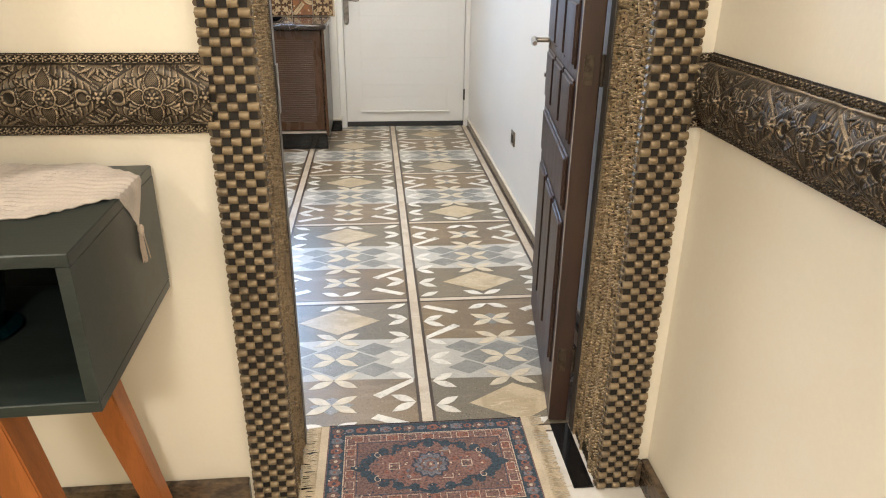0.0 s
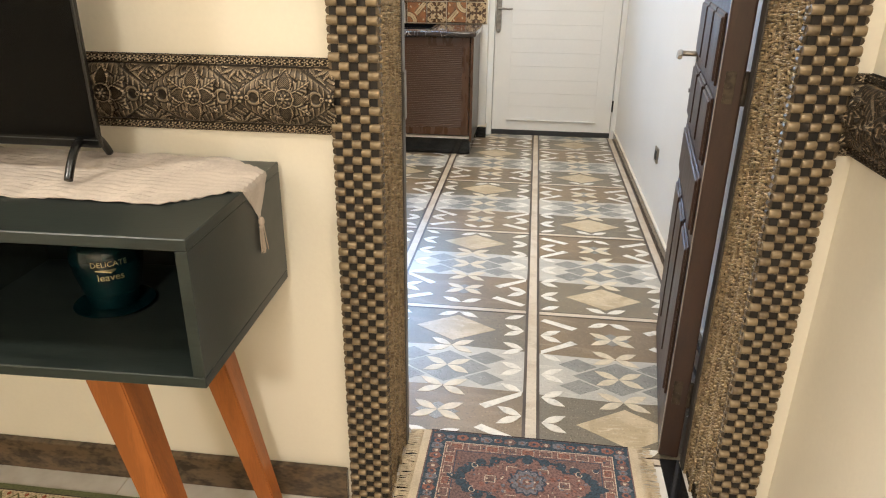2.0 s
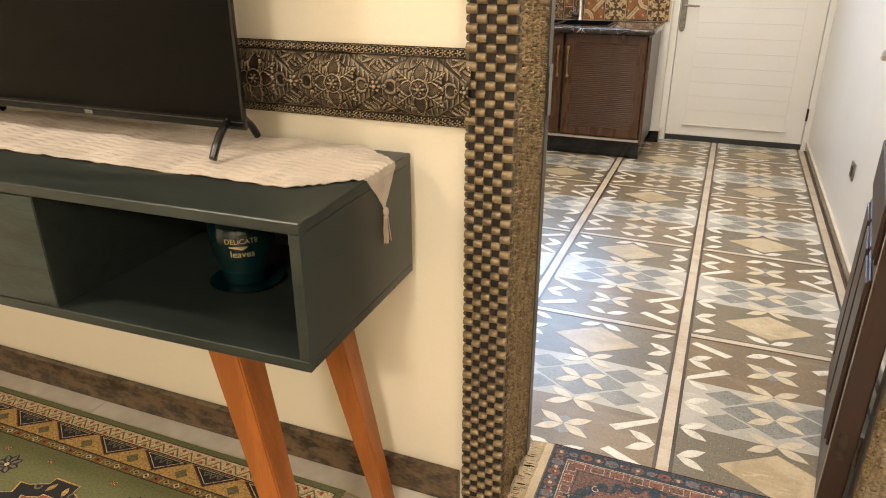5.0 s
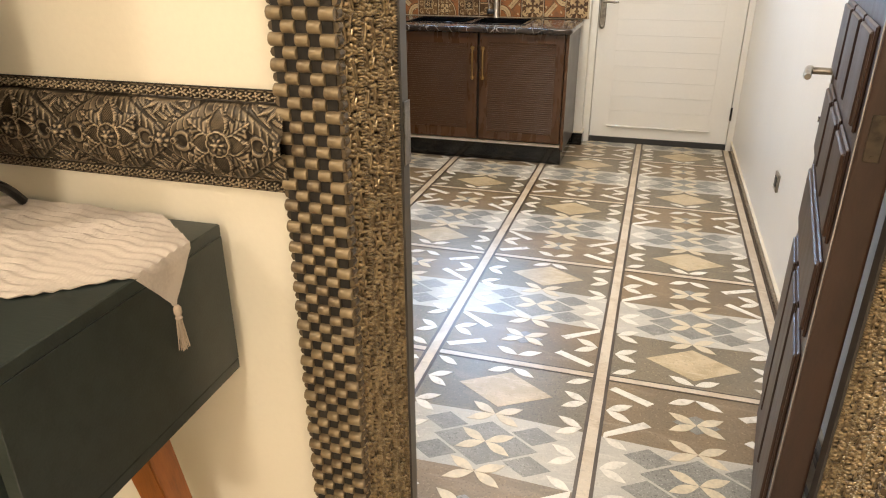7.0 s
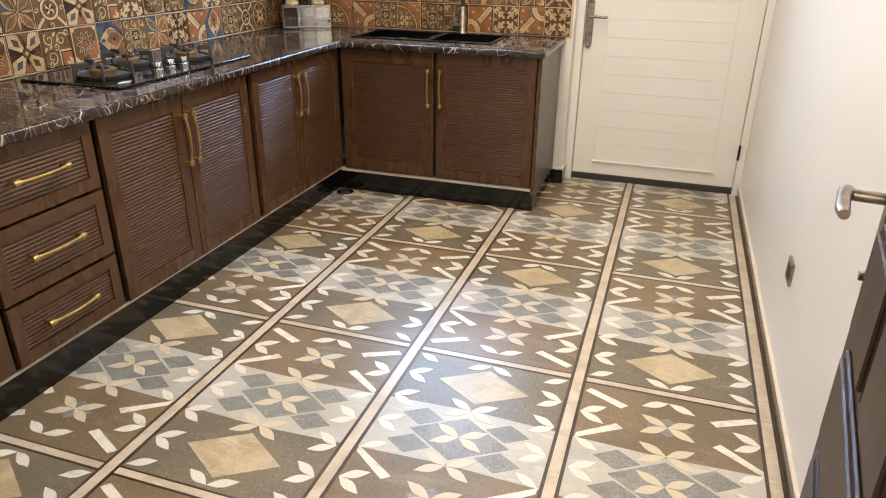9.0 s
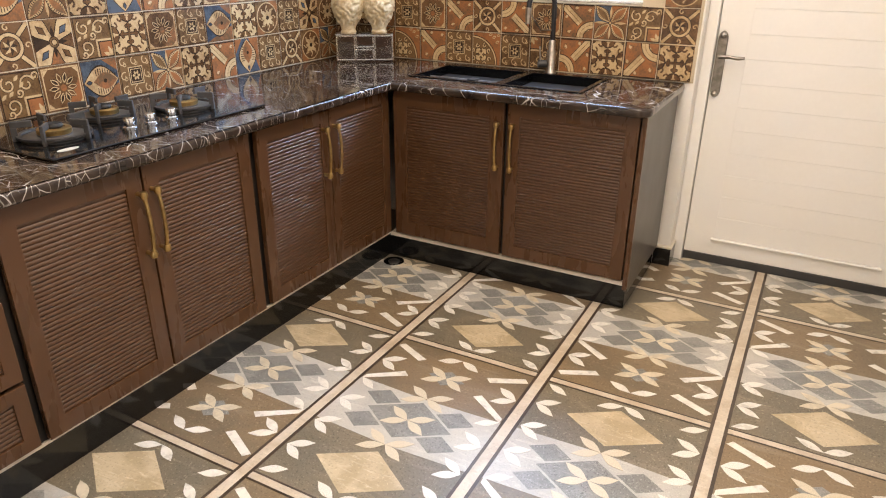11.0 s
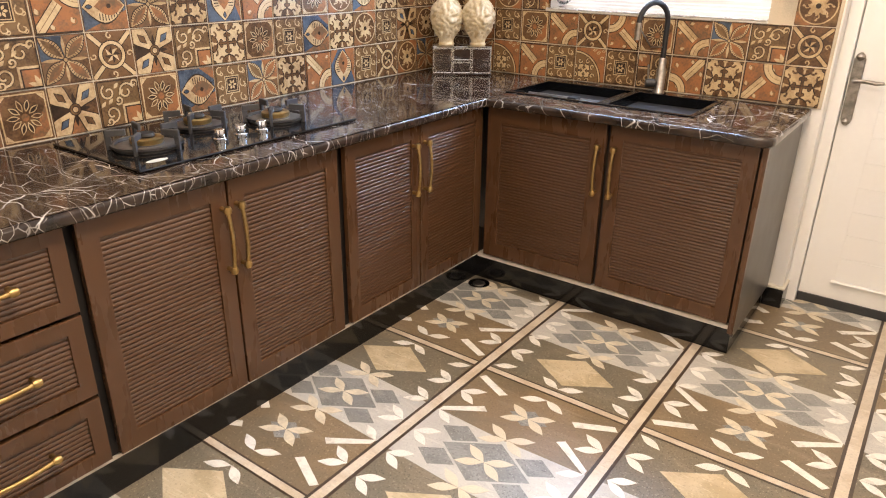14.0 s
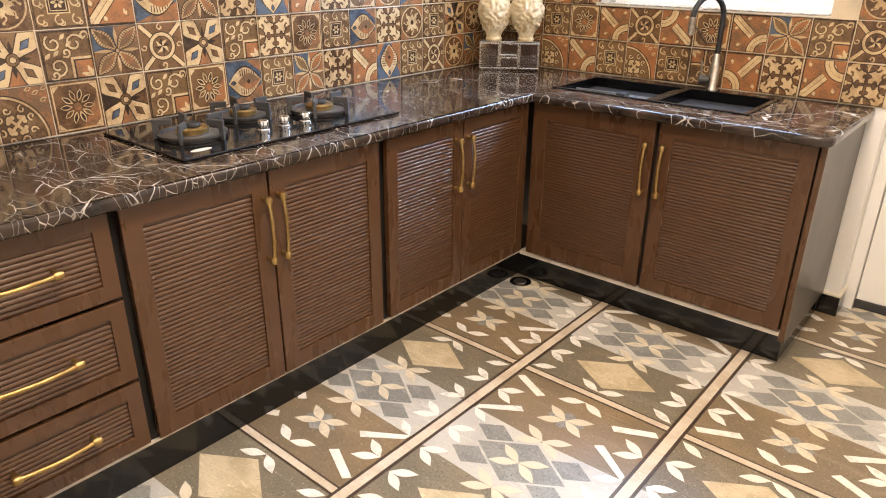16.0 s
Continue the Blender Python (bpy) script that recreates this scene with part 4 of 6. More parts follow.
    bmesh.ops.transform(o.bm, matrix=Matrix.Diagonal((TS - 0.0022, TS - 0.0022, 1, 1)), verts=o.bm.verts[:])
    # the pillow-edged body below the ornament
    k0 = len(o.bm.verts)
    box(-TS, TS, -TS, TS, -0.008, -0.0002, 0.002, o.bm, BR if kind not in "E" else CR, 2)
    return mesh_of("wall_tile", o.bm, TILE_MATS)


designs = {k: tile_design(k) for k in "ABCDEFGHIJK"}
M["grout"] = material("pale_tan_grout", (0.58, 0.48, 0.34), 0.8, vary=0.15, fine=300, bump=0.0004)
Z0 = 0.9095
tiles_w = structure("wall_tiles_west", box(XL - 0.011, XL - 0.0022, 1.90, YS, 0.9, 0.9 + 5 * TP + 0.02), M["grout"], "patterned brown, cream and rust tiles above the worktop", "wall tiles")
tiles_n = structure("wall_tiles_north", box(XL, WX0, YS + 0.0022, YS + 0.011, 0.9, 0.9 + 5 * TP), M["grout"], "patterned brown and cream tiles round the window", "wall tiles")
part("grout_below", box(WX0, WX1, YS + 0.0022, YS + 0.011, 0.9, WZ0 - 0.013), M["grout"], tiles_n)
part("grout_beside", box(WX1, -0.252, YS + 0.0022, YS + 0.011, 0.9, 0.9 + 5 * TP), M["grout"], tiles_n)
ROWS_W = ["HCJIEBDGFHAKFABFGHCEIGHDJCF", "EDGFCHIBADJEABCDABEFHGEJHAJ", "CAFBHDEGIJCJHIGCEGIEFJGEFHD", "BHEADFCIGJHBEFADCGHJIEBDFAC", "FJDCHAEIBGEDHCJFABGIEHCDJAF"]
for r, row in enumerate(ROWS_W):
    for i, kind in enumerate(row):
        y = 3.663 + (i - (14 if r == 1 else 13) + 0.5) * TP
        if y - TS < 1.90 or y > YS - 0.01:
            continue
        m = Matrix.Translation((XL, y, Z0 + (r + 0.5) * 0.1542)) @ Matrix(((0, 0, 1, 0), (1, 0, 0, 0), (0, 1, 0, 0), (0, 0, 0, 1)))
        m = m @ Matrix.Rotation(radians({"G": 40, "I": 0}.get(kind, 0) + (90 * ((i * 7 + r * 3) % 4) if kind in "IBGA" else 0)), 4, "Z") if kind != "G" else m @ Matrix.Rotation(radians(90 * ((i + r) % 2)), 4, "Z")
        child("wall_tile", designs[kind], tiles_w, Matrix.Translation((0, 0, -0.0040 if r == 0 else 0)) @ m @ Matrix.Diagonal((1, 0.985, 1, 1) if r else (1.0, 1.0, 1, 1)) @ Matrix.Diagonal((1, 1, 1, 1) if r else ((1, 1.03, 1, 1) if abs((m @ Vector((0, 1, 0, 0))).z) > 0.5 else (1.03, 1, 1, 1))))
ROWS_N = ["EIEIBHKHIKCH", "DBCIFIDIFHJE", "JDHCFEHABJGE", "FEAHCJDIBEGH", "HDJCEFABIDEC"]
for r, row in enumerate(ROWS_N):
    for i, kind in enumerate(row):
        x = -0.262 - (i + 0.5) * TP
        if x - TS * 0.4 < XL:
            continue
        if r >= 2 and x + TS > WX0 + 0.03 and x - TS < WX1 - 0.03:
            continue
        m = Matrix.Translation((x, YS, Z0 + (r + 0.5) * 0.1542)) @ Matrix.Rotation(radians(90), 4, "X")
        m = m @ Matrix.Rotation(radians(90 * ((i * 5 + r) % 4) if kind in "IBJ" else 0), 4, "Z")
        child("wall_tile", designs[kind], tiles_n, Matrix.Translation((0, 0, -0.0040 if r == 0 else 0)) @ m @ Matrix.Diagonal((1, 0.985, 1, 1) if r else (1.0, 1.0, 1, 1)) @ Matrix.Diagonal((1, 1, 1, 1) if r else ((1, 1.03, 1, 1) if abs((m @ Vector((0, 1, 0, 0))).z) > 0.5 else (1.03, 1, 1, 1))))

# ---- window ----
M["pearl_glaze"] = material("pearl_glazed_ceramic", (0.66, 0.61, 0.55), 0.1, vary=0.2, scale=30, fine=60, bump=0.003)
M["pvc"] = material("white_window_plastic", (0.80, 0.79, 0.77), 0.3, vary=0.02)
win = structure("window_1", box(WX0 - 0.002, WX1 + 0.002, YS - 0.006, YS + 0.13, WZ0 - 0.0115, WZ0 - 0.001, 0.003), M["skirt_cap"], "white framed window over the sink with a tiled sill", "window")
for i in range(6):
    w = (WX1 - WX0) / 6
    part("sill_tile", box(WX0 + i * w + 0.002, WX0 + (i + 1) * w - 0.002, YS - 0.010, YS + 0.12, WZ0 - 0.001, WZ0 + 0.005, 0.003, segments=2), M["pearl_glaze"], win, "glossy pearl-white sill tile")
fy0, fy1 = YS + 0.06, YS + 0.11
bm = box(WX0, WX1, fy0, fy1, WZ0 + 0.004, WZ0 + 0.075, 0.004)
box(WX0, WX1, fy0, fy1, WZ1 - 0.07, WZ1, 0.004, bm)
for x in (WX0, (WX0 + WX1) / 2 - 0.035, WX1 - 0.07):
    box(x, x + 0.07, fy0, fy1, WZ0 + 0.075, WZ1 - 0.07, 0.004, bm)
part("window_frame", bm, M["pvc"], win)
for k in range(3):
    part("track_rail", box(WX0 + 0.004, WX1 - 0.004, fy0 - 0.010 - 0.012 * k, fy0 - 0.002 - 0.012 * k, WZ0 + 0.004, WZ0 + 0.050 - 0.014 * k, 0.002), M["pvc"], win)
g = bpy.data.materials.new("window_glass")
g.use_nodes = True
g.node_tree.nodes["Principled BSDF"].inputs["Transmission Weight"].default_value = 1.0
g.node_tree.nodes["Principled BSDF"].inputs["Roughness"].default_value = 0.25
M["glass"] = g
mid = (WX0 + WX1) / 2
for x0, x1 in ((WX0 + 0.07, mid - 0.035), (mid + 0.035, WX1 - 0.07)):
    ob = part("pane", box(x0, x1, fy0 + 0.02, fy0 + 0.026, WZ0 + 0.075, WZ1 - 0.07), g, win)
    ob.visible_shadow = False

# ---- back door ----
door = structure("door_1", box(-0.195, 0.785, YD + 0.002, YD + 0.045, 0.042, 2.06, 0.002), M["white_door"], "closed white panelled back door with a pewter lever handle", "door")
bm = box(-0.245, -0.198, YD - 0.035, YD + 0.06, 0, 2.11, 0.003)
box(0.788, XR, YD - 0.02, YD + 0.06, 0, 2.11, 0.003, bm)
box(-0.197, 0.787, YD - 0.02, YD + 0.06, 2.063, 2.11, 0.003, bm)
part("door_frame", bm, M["white_door"], door)
part("bottom_strip", box(-0.196, 0.788, YD - 0.004, YD + 0.04, 0.001, 0.042, 0.002), M["grey_strip"], door, "dark grey weather strip along the bottom")
z = 0.1365
while z < 1.9:
    part("plank", box(-0.062, 0.652, YD - 0.0008, YD + 0.004, z, z + 0.1073, 0.0010), M["white_door"], door)
    z += 0.1085
bm = box(-0.075, 0.665, YD - 0.017, YD + 0.004, 0.124, 0.1345, 0.003)
part("bead", bm, M["white_door"], door)
plate = part("handle_plate", box(-0.203 + 0.013, -0.148, YD - 0.010, YD + 0.004, 0.845, 1.10, 0.004), M["pewter"], door, "ornate pewter door plate")
for z in (0.842, 1.103):
    part("finial", lathe([(0.004, -0.018), (0.014, -0.010), (0.019, 0), (0.014, 0.010), (0.004, 0.018)], 14, None, (-0.169, YD - 0.004, z)), M["pewter"], plate, smooth=True)
bm = cyl((-0.169, YD - 0.005, 1.012), (-0.169, YD - 0.045, 1.012), 0.010, sides=14)
tube([(-0.172, YD - 0.045, 1.012), (-0.13, YD - 0.05, 1.014), (-0.09, YD - 0.048, 1.010), (-0.062, YD - 0.045, 1.012)], [0.009, 0.0075, 0.0085, 0.006], 12, bm)
part("lever", bm, M["pewter"], plate, smooth=True)
part("lock_rosette", cyl((-0.169, YD - 0.008, 0.93), (-0.169, YD - 0.014, 0.93), 0.012, sides=14), M["pewter"], plate)
for z in (0.27, 1.75):
    part("hinge", cyl((0.787, YD - 0.026, z - 0.045), (0.787, YD - 0.026, z + 0.045), 0.007, sides=12), M["black_matt"], door)

# ---- things on the worktop and the walls ----
M["bone"] = material("cream_carved_resin", (0.70, 0.60, 0.42), 0.4, vary=0.16, scale=30, fine=90, second=(0.50, 0.38, 0.21))


def vase(x, y, z):
    """A cream vase with deep carved scrolls all round."""
    prof = [(0.036, 0.0), (0.042, 0.006), (0.036, 0.018), (0.040, 0.035), (0.062, 0.075), (0.078, 0.115), (0.082, 0.150), (0.072, 0.185), (0.052, 0.212), (0.036, 0.230), (0.040, 0.25), (0.046, 0.262)]
    sides, rows = 84, 74
    verts, faces = [], []
    for j in range(rows):
        h = prof[-1][1] * j / (rows - 1)
        r = np.interp(h, [p[1] for p in prof], [p[0] for p in prof])
        amp = 0.0075 * max(0, min(1, (h - 0.03) / 0.03)) * max(0, min(1, (0.225 - h) / 0.03))
        for i in range(sides):
            a = 2 * math.pi * i / sides
            v = Vector((math.cos(a) * 2.2, math.sin(a) * 2.2, h * 32))
            w = noise.noise(v * 0.8 + Vector((3, 1, 2))) * 2.0
            f = abs(math.sin(3.0 * a + w * 2.2 + h * 40)) * 0.6 + abs(noise.noise(v * 1.5)) * 0.9
            rr = r + amp * (f - 0.5) * 1.7
            verts.append((x + rr * math.cos(a), y + rr * math.sin(a), z + h))
    for j in range(rows - 1):
        for i in range(sides):
            k = (i + 1) % sides
            faces.append((j * sides + i, j * sides + k, (j + 1) * sides + k, (j + 1) * sides + i))
    faces.append(tuple(range(sides))[::-1])
    me = bpy.data.meshes.new("vase")
    me.from_pydata(verts, [], faces)
    me.materials.append(M["bone"])
    me.shade_smooth()
    return tagged(new("vase", me), "cream vase with deeply carved scrolls on a mirrored stand", "vase", "pair of vases")


M["mirror"] = material("aged_mirror", (0.78, 0.75, 0.71), 0.05, metal=1.0, vary=0.1, scale=60)
M["silver"] = material("silver_beading", (0.80, 0.79, 0.76), 0.2, metal=1.0, vary=0.1, scale=60)
stand = thing("mirrored_stand", "small mirrored stand with silver edging in the worktop corner", "stand", pose(-1.905, 5.618, 0.9, 0, 0, 36))
W2, D2, H2 = 0.150, 0.060, 0.142
part("body", box(-W2, W2, -D2 + 0.004, D2, 0.0, H2, 0.002), M["mirror"], stand)
for x0, x1, z0, z1 in ((-W2 + .006, -.052, .012, H2 - .01), (-.044, .044, .012, .064), (-.044, .044, .076, H2 - .01), (.052, W2 - .006, .012, H2 - .01)):
    p = part("mirror_panel", box(x0, x1, -D2 - 0.002, -D2 + 0.004, z0, z1, 0.003), M["mirror"], stand)
    o = bmesh.new()
    for a0, a1, b0, b1 in ((x0 - .004, x1 + .004, z0 - .004, z0 + .004), (x0 - .004, x1 + .004, z1 - .004, z1 + .004), (x0 - .004, x0 + .004, z0 + .004, z1 - .004), (x1 - .004, x1 + .004, z0 + .004, z1 - .004)):
        box(a0, a1, -D2 - 0.006, -D2 - 0.0005, b0, b1, 0.0015, o)
    part("edging", o, M["silver"], p, "silver beaded edging")
for s in (-1, 1):
    q = stand.matrix_world @ Vector((s * 0.080, 0.0, H2))
    vase(q.x, q.y, q.z)
gl = bpy.data.materials.new("clear_cut_glass")
gl.use_nodes = True
gl.node_tree.nodes["Principled BSDF"].inputs["Transmission Weight"].default_value = 1.0
gl.node_tree.nodes["Principled BSDF"].inputs["Roughness"].default_value = 0.05
bowl_me = lathe([(0.02, 0), (0.022, 0.004), (0.012, 0.012), (0.030, 0.028), (0.045, 0.05), (0.05, 0.07), (0.046, 0.07), (0.026, 0.032), (0.004, 0.022)], 16, None, (-1.46, YS + 0.03, WZ0 + 0.0055))
tagged(part("glass_bowl", bowl_me, gl), "small clear cut-glass bowl on the window sill", "bowl")

drain = thing("floor_drain", "round chrome floor drain in the corner by the plinth", "floor drain", pose(-1.462, 5.165, 0.0012))
part("rim", lathe([(0.052, 0), (0.052, 0.003), (0.045, 0.005), (0.040, 0.003), (0.01, 0.003)], 28), M["chrome"], drain, smooth=True)
part("grate", lathe([(0.030, 0.003), (0.028, 0.0045), (0.006, 0.0045)], 24), M["pewter"], drain)

socket = thing("wall_socket", "grey metal wall socket on the white kitchen wall", "socket", pose(XR, 3.96, 0.39))
part("plate", box(-0.010, 0, -0.042, 0.042, -0.042, 0.042, 0.003), M["nickel"], socket)
part("insert", box(-0.012, -0.009, -0.024, 0.024, -0.024, 0.024, 0.001), M["grey_strip"], socket)


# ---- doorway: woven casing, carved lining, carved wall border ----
def shaded_patina(name, low, high, lo=0.46, hi=0.56, rough=0.4, metal=0.75):
    """Antique finish with painted shade: pointiness colours hollows dark, ridges rubbed bright."""
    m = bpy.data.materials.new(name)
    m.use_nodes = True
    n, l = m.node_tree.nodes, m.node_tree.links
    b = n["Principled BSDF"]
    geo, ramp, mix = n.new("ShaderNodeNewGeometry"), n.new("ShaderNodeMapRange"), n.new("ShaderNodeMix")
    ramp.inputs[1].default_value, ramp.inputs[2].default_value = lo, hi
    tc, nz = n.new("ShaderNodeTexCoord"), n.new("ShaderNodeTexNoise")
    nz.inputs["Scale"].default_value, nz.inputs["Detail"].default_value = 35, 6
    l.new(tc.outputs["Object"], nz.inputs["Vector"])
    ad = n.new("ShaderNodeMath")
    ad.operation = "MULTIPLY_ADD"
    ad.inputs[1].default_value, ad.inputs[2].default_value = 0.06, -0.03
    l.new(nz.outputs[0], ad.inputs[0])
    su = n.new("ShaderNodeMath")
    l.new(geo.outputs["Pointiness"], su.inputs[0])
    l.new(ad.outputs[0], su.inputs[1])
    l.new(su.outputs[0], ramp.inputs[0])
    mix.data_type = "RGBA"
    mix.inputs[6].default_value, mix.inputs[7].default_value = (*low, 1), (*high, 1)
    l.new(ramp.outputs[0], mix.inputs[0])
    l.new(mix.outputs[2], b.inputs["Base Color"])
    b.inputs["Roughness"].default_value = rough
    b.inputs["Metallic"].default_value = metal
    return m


M["weave_gold"] = material("worn_bronze_gilding", (0.245, 0.182, 0.105), 0.36, metal=0.3, vary=0.25, scale=30, fine=120, second=(0.15, 0.108, 0.065), per_piece=0.35, bump=0.0005)
M["hinge_bronze"] = material("dark_hinge_bronze", (0.085, 0.065, 0.045), 0.5, metal=0.6, vary=0.25, scale=50)
M["weave_dark"] = material("near_black_wood", (0.021, 0.016, 0.012), 0.75, vary=0.2, scale=30)
M["filigree"] = material("bronze_filigree", (0.40, 0.30, 0.175), 0.33, metal=0.75, vary=0.3, scale=45, fine=160, second=(0.20, 0.145, 0.085))
M["seed_ground"] = shaded_patina("bronze_seed_ground", (0.020, 0.014, 0.009), (0.20, 0.145, 0.08), 0.45, 0.57, 0.36, 0.6)
M["weave_edge"] = material("dull_bronze_edge", (0.14, 0.10, 0.058), 0.45, metal=0.2, vary=0.3, scale=40)
M["relief"] = shaded_patina("antique_bronze_relief", (0.030, 0.022, 0.0145), (0.42, 0.325, 0.215), 0.494, 0.555, 0.42, 0.5)


def sheet(name, us, vs, height, place, mat, parent=None, label=""):
    """A fine relief: height(u, v) over a grid, set in space by place(u, v, h)."""
    U, V = np.meshgrid(us, vs)
    P = place(U, V, height(U, V))
    verts = np.stack([p.ravel() for p in P], 1)
    nu, nv = len(us), len(vs)
    i, j = np.meshgrid(np.arange(nu - 1), np.arange(nv - 1))
    k = (j * nu + i).ravel()
    faces = np.stack([k, k + 1, k + nu + 1, k + nu], 1)
    me = bpy.data.meshes.new(name)
    me.from_pydata(verts.tolist(), [], faces.tolist())
    me.materials.append(mat)
    me.shade_smooth()
    ob = new(name, me)
    ob.parent = parent
    if label:
        tagged(ob, label)
    return ob


def bumps(U, V, size, jitter, seed, fill=0.45):
    """Round beads on a jittered grid."""
    rng = np.random.RandomState(seed)
    nu, nv = 64, 256
    ju, jv, rr = rng.rand(nu, nv), rng.rand(nu, nv), 0.6 + 0.4 * rng.rand(nu, nv)
    out = np.zeros_like(U)
    cu, cv = np.floor(U / size).astype(int), np.floor(V / size).astype(int)
    for a in (-1, 0, 1):
        for b in (-1, 0, 1):
            iu, iv = (cu + a) % nu, (cv + b) % nv
            x = (cu + a + 0.5 + jitter * (ju[iu, iv] - 0.5)) * size
            y = (cv + b + 0.5 + jitter * (jv[iu, iv] - 0.5)) * size
            r = fill * size * rr[iu, iv]
            d2 = (U - x) ** 2 + (V - y) ** 2
            out = np.maximum(out, np.sqrt(np.maximum(r * r - d2, 0)))
    return out


class Carving:
    """Half-round strokes and beads, in panel coordinates (u across, v up, h out), gathered into one mesh."""

    def __init__(self):
        self.v, self.f = [], []

    def stroke(self, pts, radii, lift=0.001, steps=2):
        P = []
        n = len(pts)
        for i in range(n - 1):
            p0, p1, p2, p3 = (np.array(pts[max(0, min(n - 1, j))], float) for j in (i - 1, i, i + 1, i + 2))
            for k in range(steps):
                t = k / steps
                P.append((0.5 * (2 * p1 + (p2 - p0) * t + (2 * p0 - 5 * p1 + 4 * p2 - p3) * t * t + (3 * p1 - p0 - 3 * p2 + p3) * t ** 3), radii[i] + (radii[i + 1] - radii[i]) * t))
        P.append((np.array(pts[-1], float), radii[-1]))
        base = len(self.v)
        for i, (p, r) in enumerate(P):
            d = P[min(i + 1, len(P) - 1)][0] - P[max(i - 1, 0)][0]
            d = d / (np.hypot(*d) + 1e-9)
            for a in (0, 50, 90, 130, 180):
                c, e = math.cos(math.radians(a)), math.sin(math.radians(a))
                self.v.append((p[0] - d[1] * r * c, p[1] + d[0] * r * c, lift * e + 1.5 * r * e))
        for i in range(len(P) - 1):
            for k in range(4):
                q = base + i * 5 + k
                self.f.append((q, q + 5, q + 6, q + 1))

    def bead(self, u, v, ru, rv=None, top=None):
        rv = rv or ru
        top = top or ru * 1.5
        base = len(self.v)
        for k, hh in ((1.0, 0.0), (0.86, 0.62), (0.45, 0.92)):
            self.v += [(u + ru * k * math.cos(i * math.pi / 4), v + rv * k * math.sin(i * math.pi / 4), top * hh) for i in range(8)]
        self.v.append((u, v, top))
        for q in range(2):
            for i in range(8):
                j = (i + 1) % 8
                self.f.append((base + q * 8 + i, base + q * 8 + j, base + q * 8 + 8 + j, base + q * 8 + 8 + i))
        self.f += [(base + 16 + i, base + 16 + (i + 1) % 8, base + 24) for i in range(8)]


def filigree():
    """Sprays of hooked stalks and clusters of beads in three strips, parted by ribbed cords."""
    c = Carving()
    rng = random.Random(23)
    W, per = 0.0793, 0.104
    for k in range(4):
        u = min(max(k * W, 0.0045), 3 * W - 0.0045)
        for i in range(int(2.11 / 0.0048)):
            c.bead(u, 0.003 + i * 0.0048, 0.0050, 0.0023, 0.0092)
    stalks = (((0.004, 0.0), (0.008, 0.018), (0.015, 0.033), (0.0205, 0.037), (0.0245, 0.0325)), ((0.012, 0.002), (0.016, 0.011), (0.0205, 0.018)),
              ((0.029, 0.044), (0.0225, 0.058), (0.0165, 0.072), (0.0195, 0.079), (0.0245, 0.0765)), ((0.020, 0.043), (0.0135, 0.056), (0.0090, 0.071), (0.0040, 0.0745)),
              ((0.0185, 0.0835), (0.0125, 0.0865), (0.0115, 0.0925), (0.0165, 0.0955)))
    beads = ((0.024, 0.0305), (0.0235, 0.0745), (0.0045, 0.0785), (0.0095, 0.0405), (0.0175, 0.0425), (0.0045, 0.0465), (0.0305, 0.0375), (0.0060, 0.0875), (0.0165, 0.0895), (0.0235, 0.0870),
             (0.0310, 0.0900), (0.0085, 0.0985), (0.0220, 0.0955), (0.0290, 0.0985), (0.0310, 0.0570), (0.0310, 0.0080), (0.0300, 0.0175), (0.0190, 0.0035), (0.0250, 0.0010), (0.0295, 0.0265), (0.0030, 0.0265))
    for col in range(3):
        for i in range(-1, int(2.12 / per) + 1):
            v0 = i * per + (0.0, 0.052, 0.026)[col]
            if v0 < 0.0 or v0 > 2.005:
                continue
            u0 = (col + 0.5) * W
            for sg in (-1, 1):
                k, dv = sg * rng.uniform(0.95, 1.05), rng.uniform(-0.0015, 0.0015)
                for st in stalks:
                    n = len(st)
                    c.stroke([(u0 + k * u, v0 + v + dv) for u, v in st], [0.0012] + [0.0023 * rng.uniform(0.9, 1.1)] * (n - 2) + [0.0016], 0.002, 3)
                for u, v in beads:
                    c.bead(u0 + k * u, v0 + v + dv, 0.0042 * rng.uniform(0.85, 1.12), None, 0.0088)
            for v in (0.0125, 0.054, 0.0665, 0.0935, 0.0375):
                c.bead(u0, v0 + v, 0.0043, None, 0.0088)
    return c


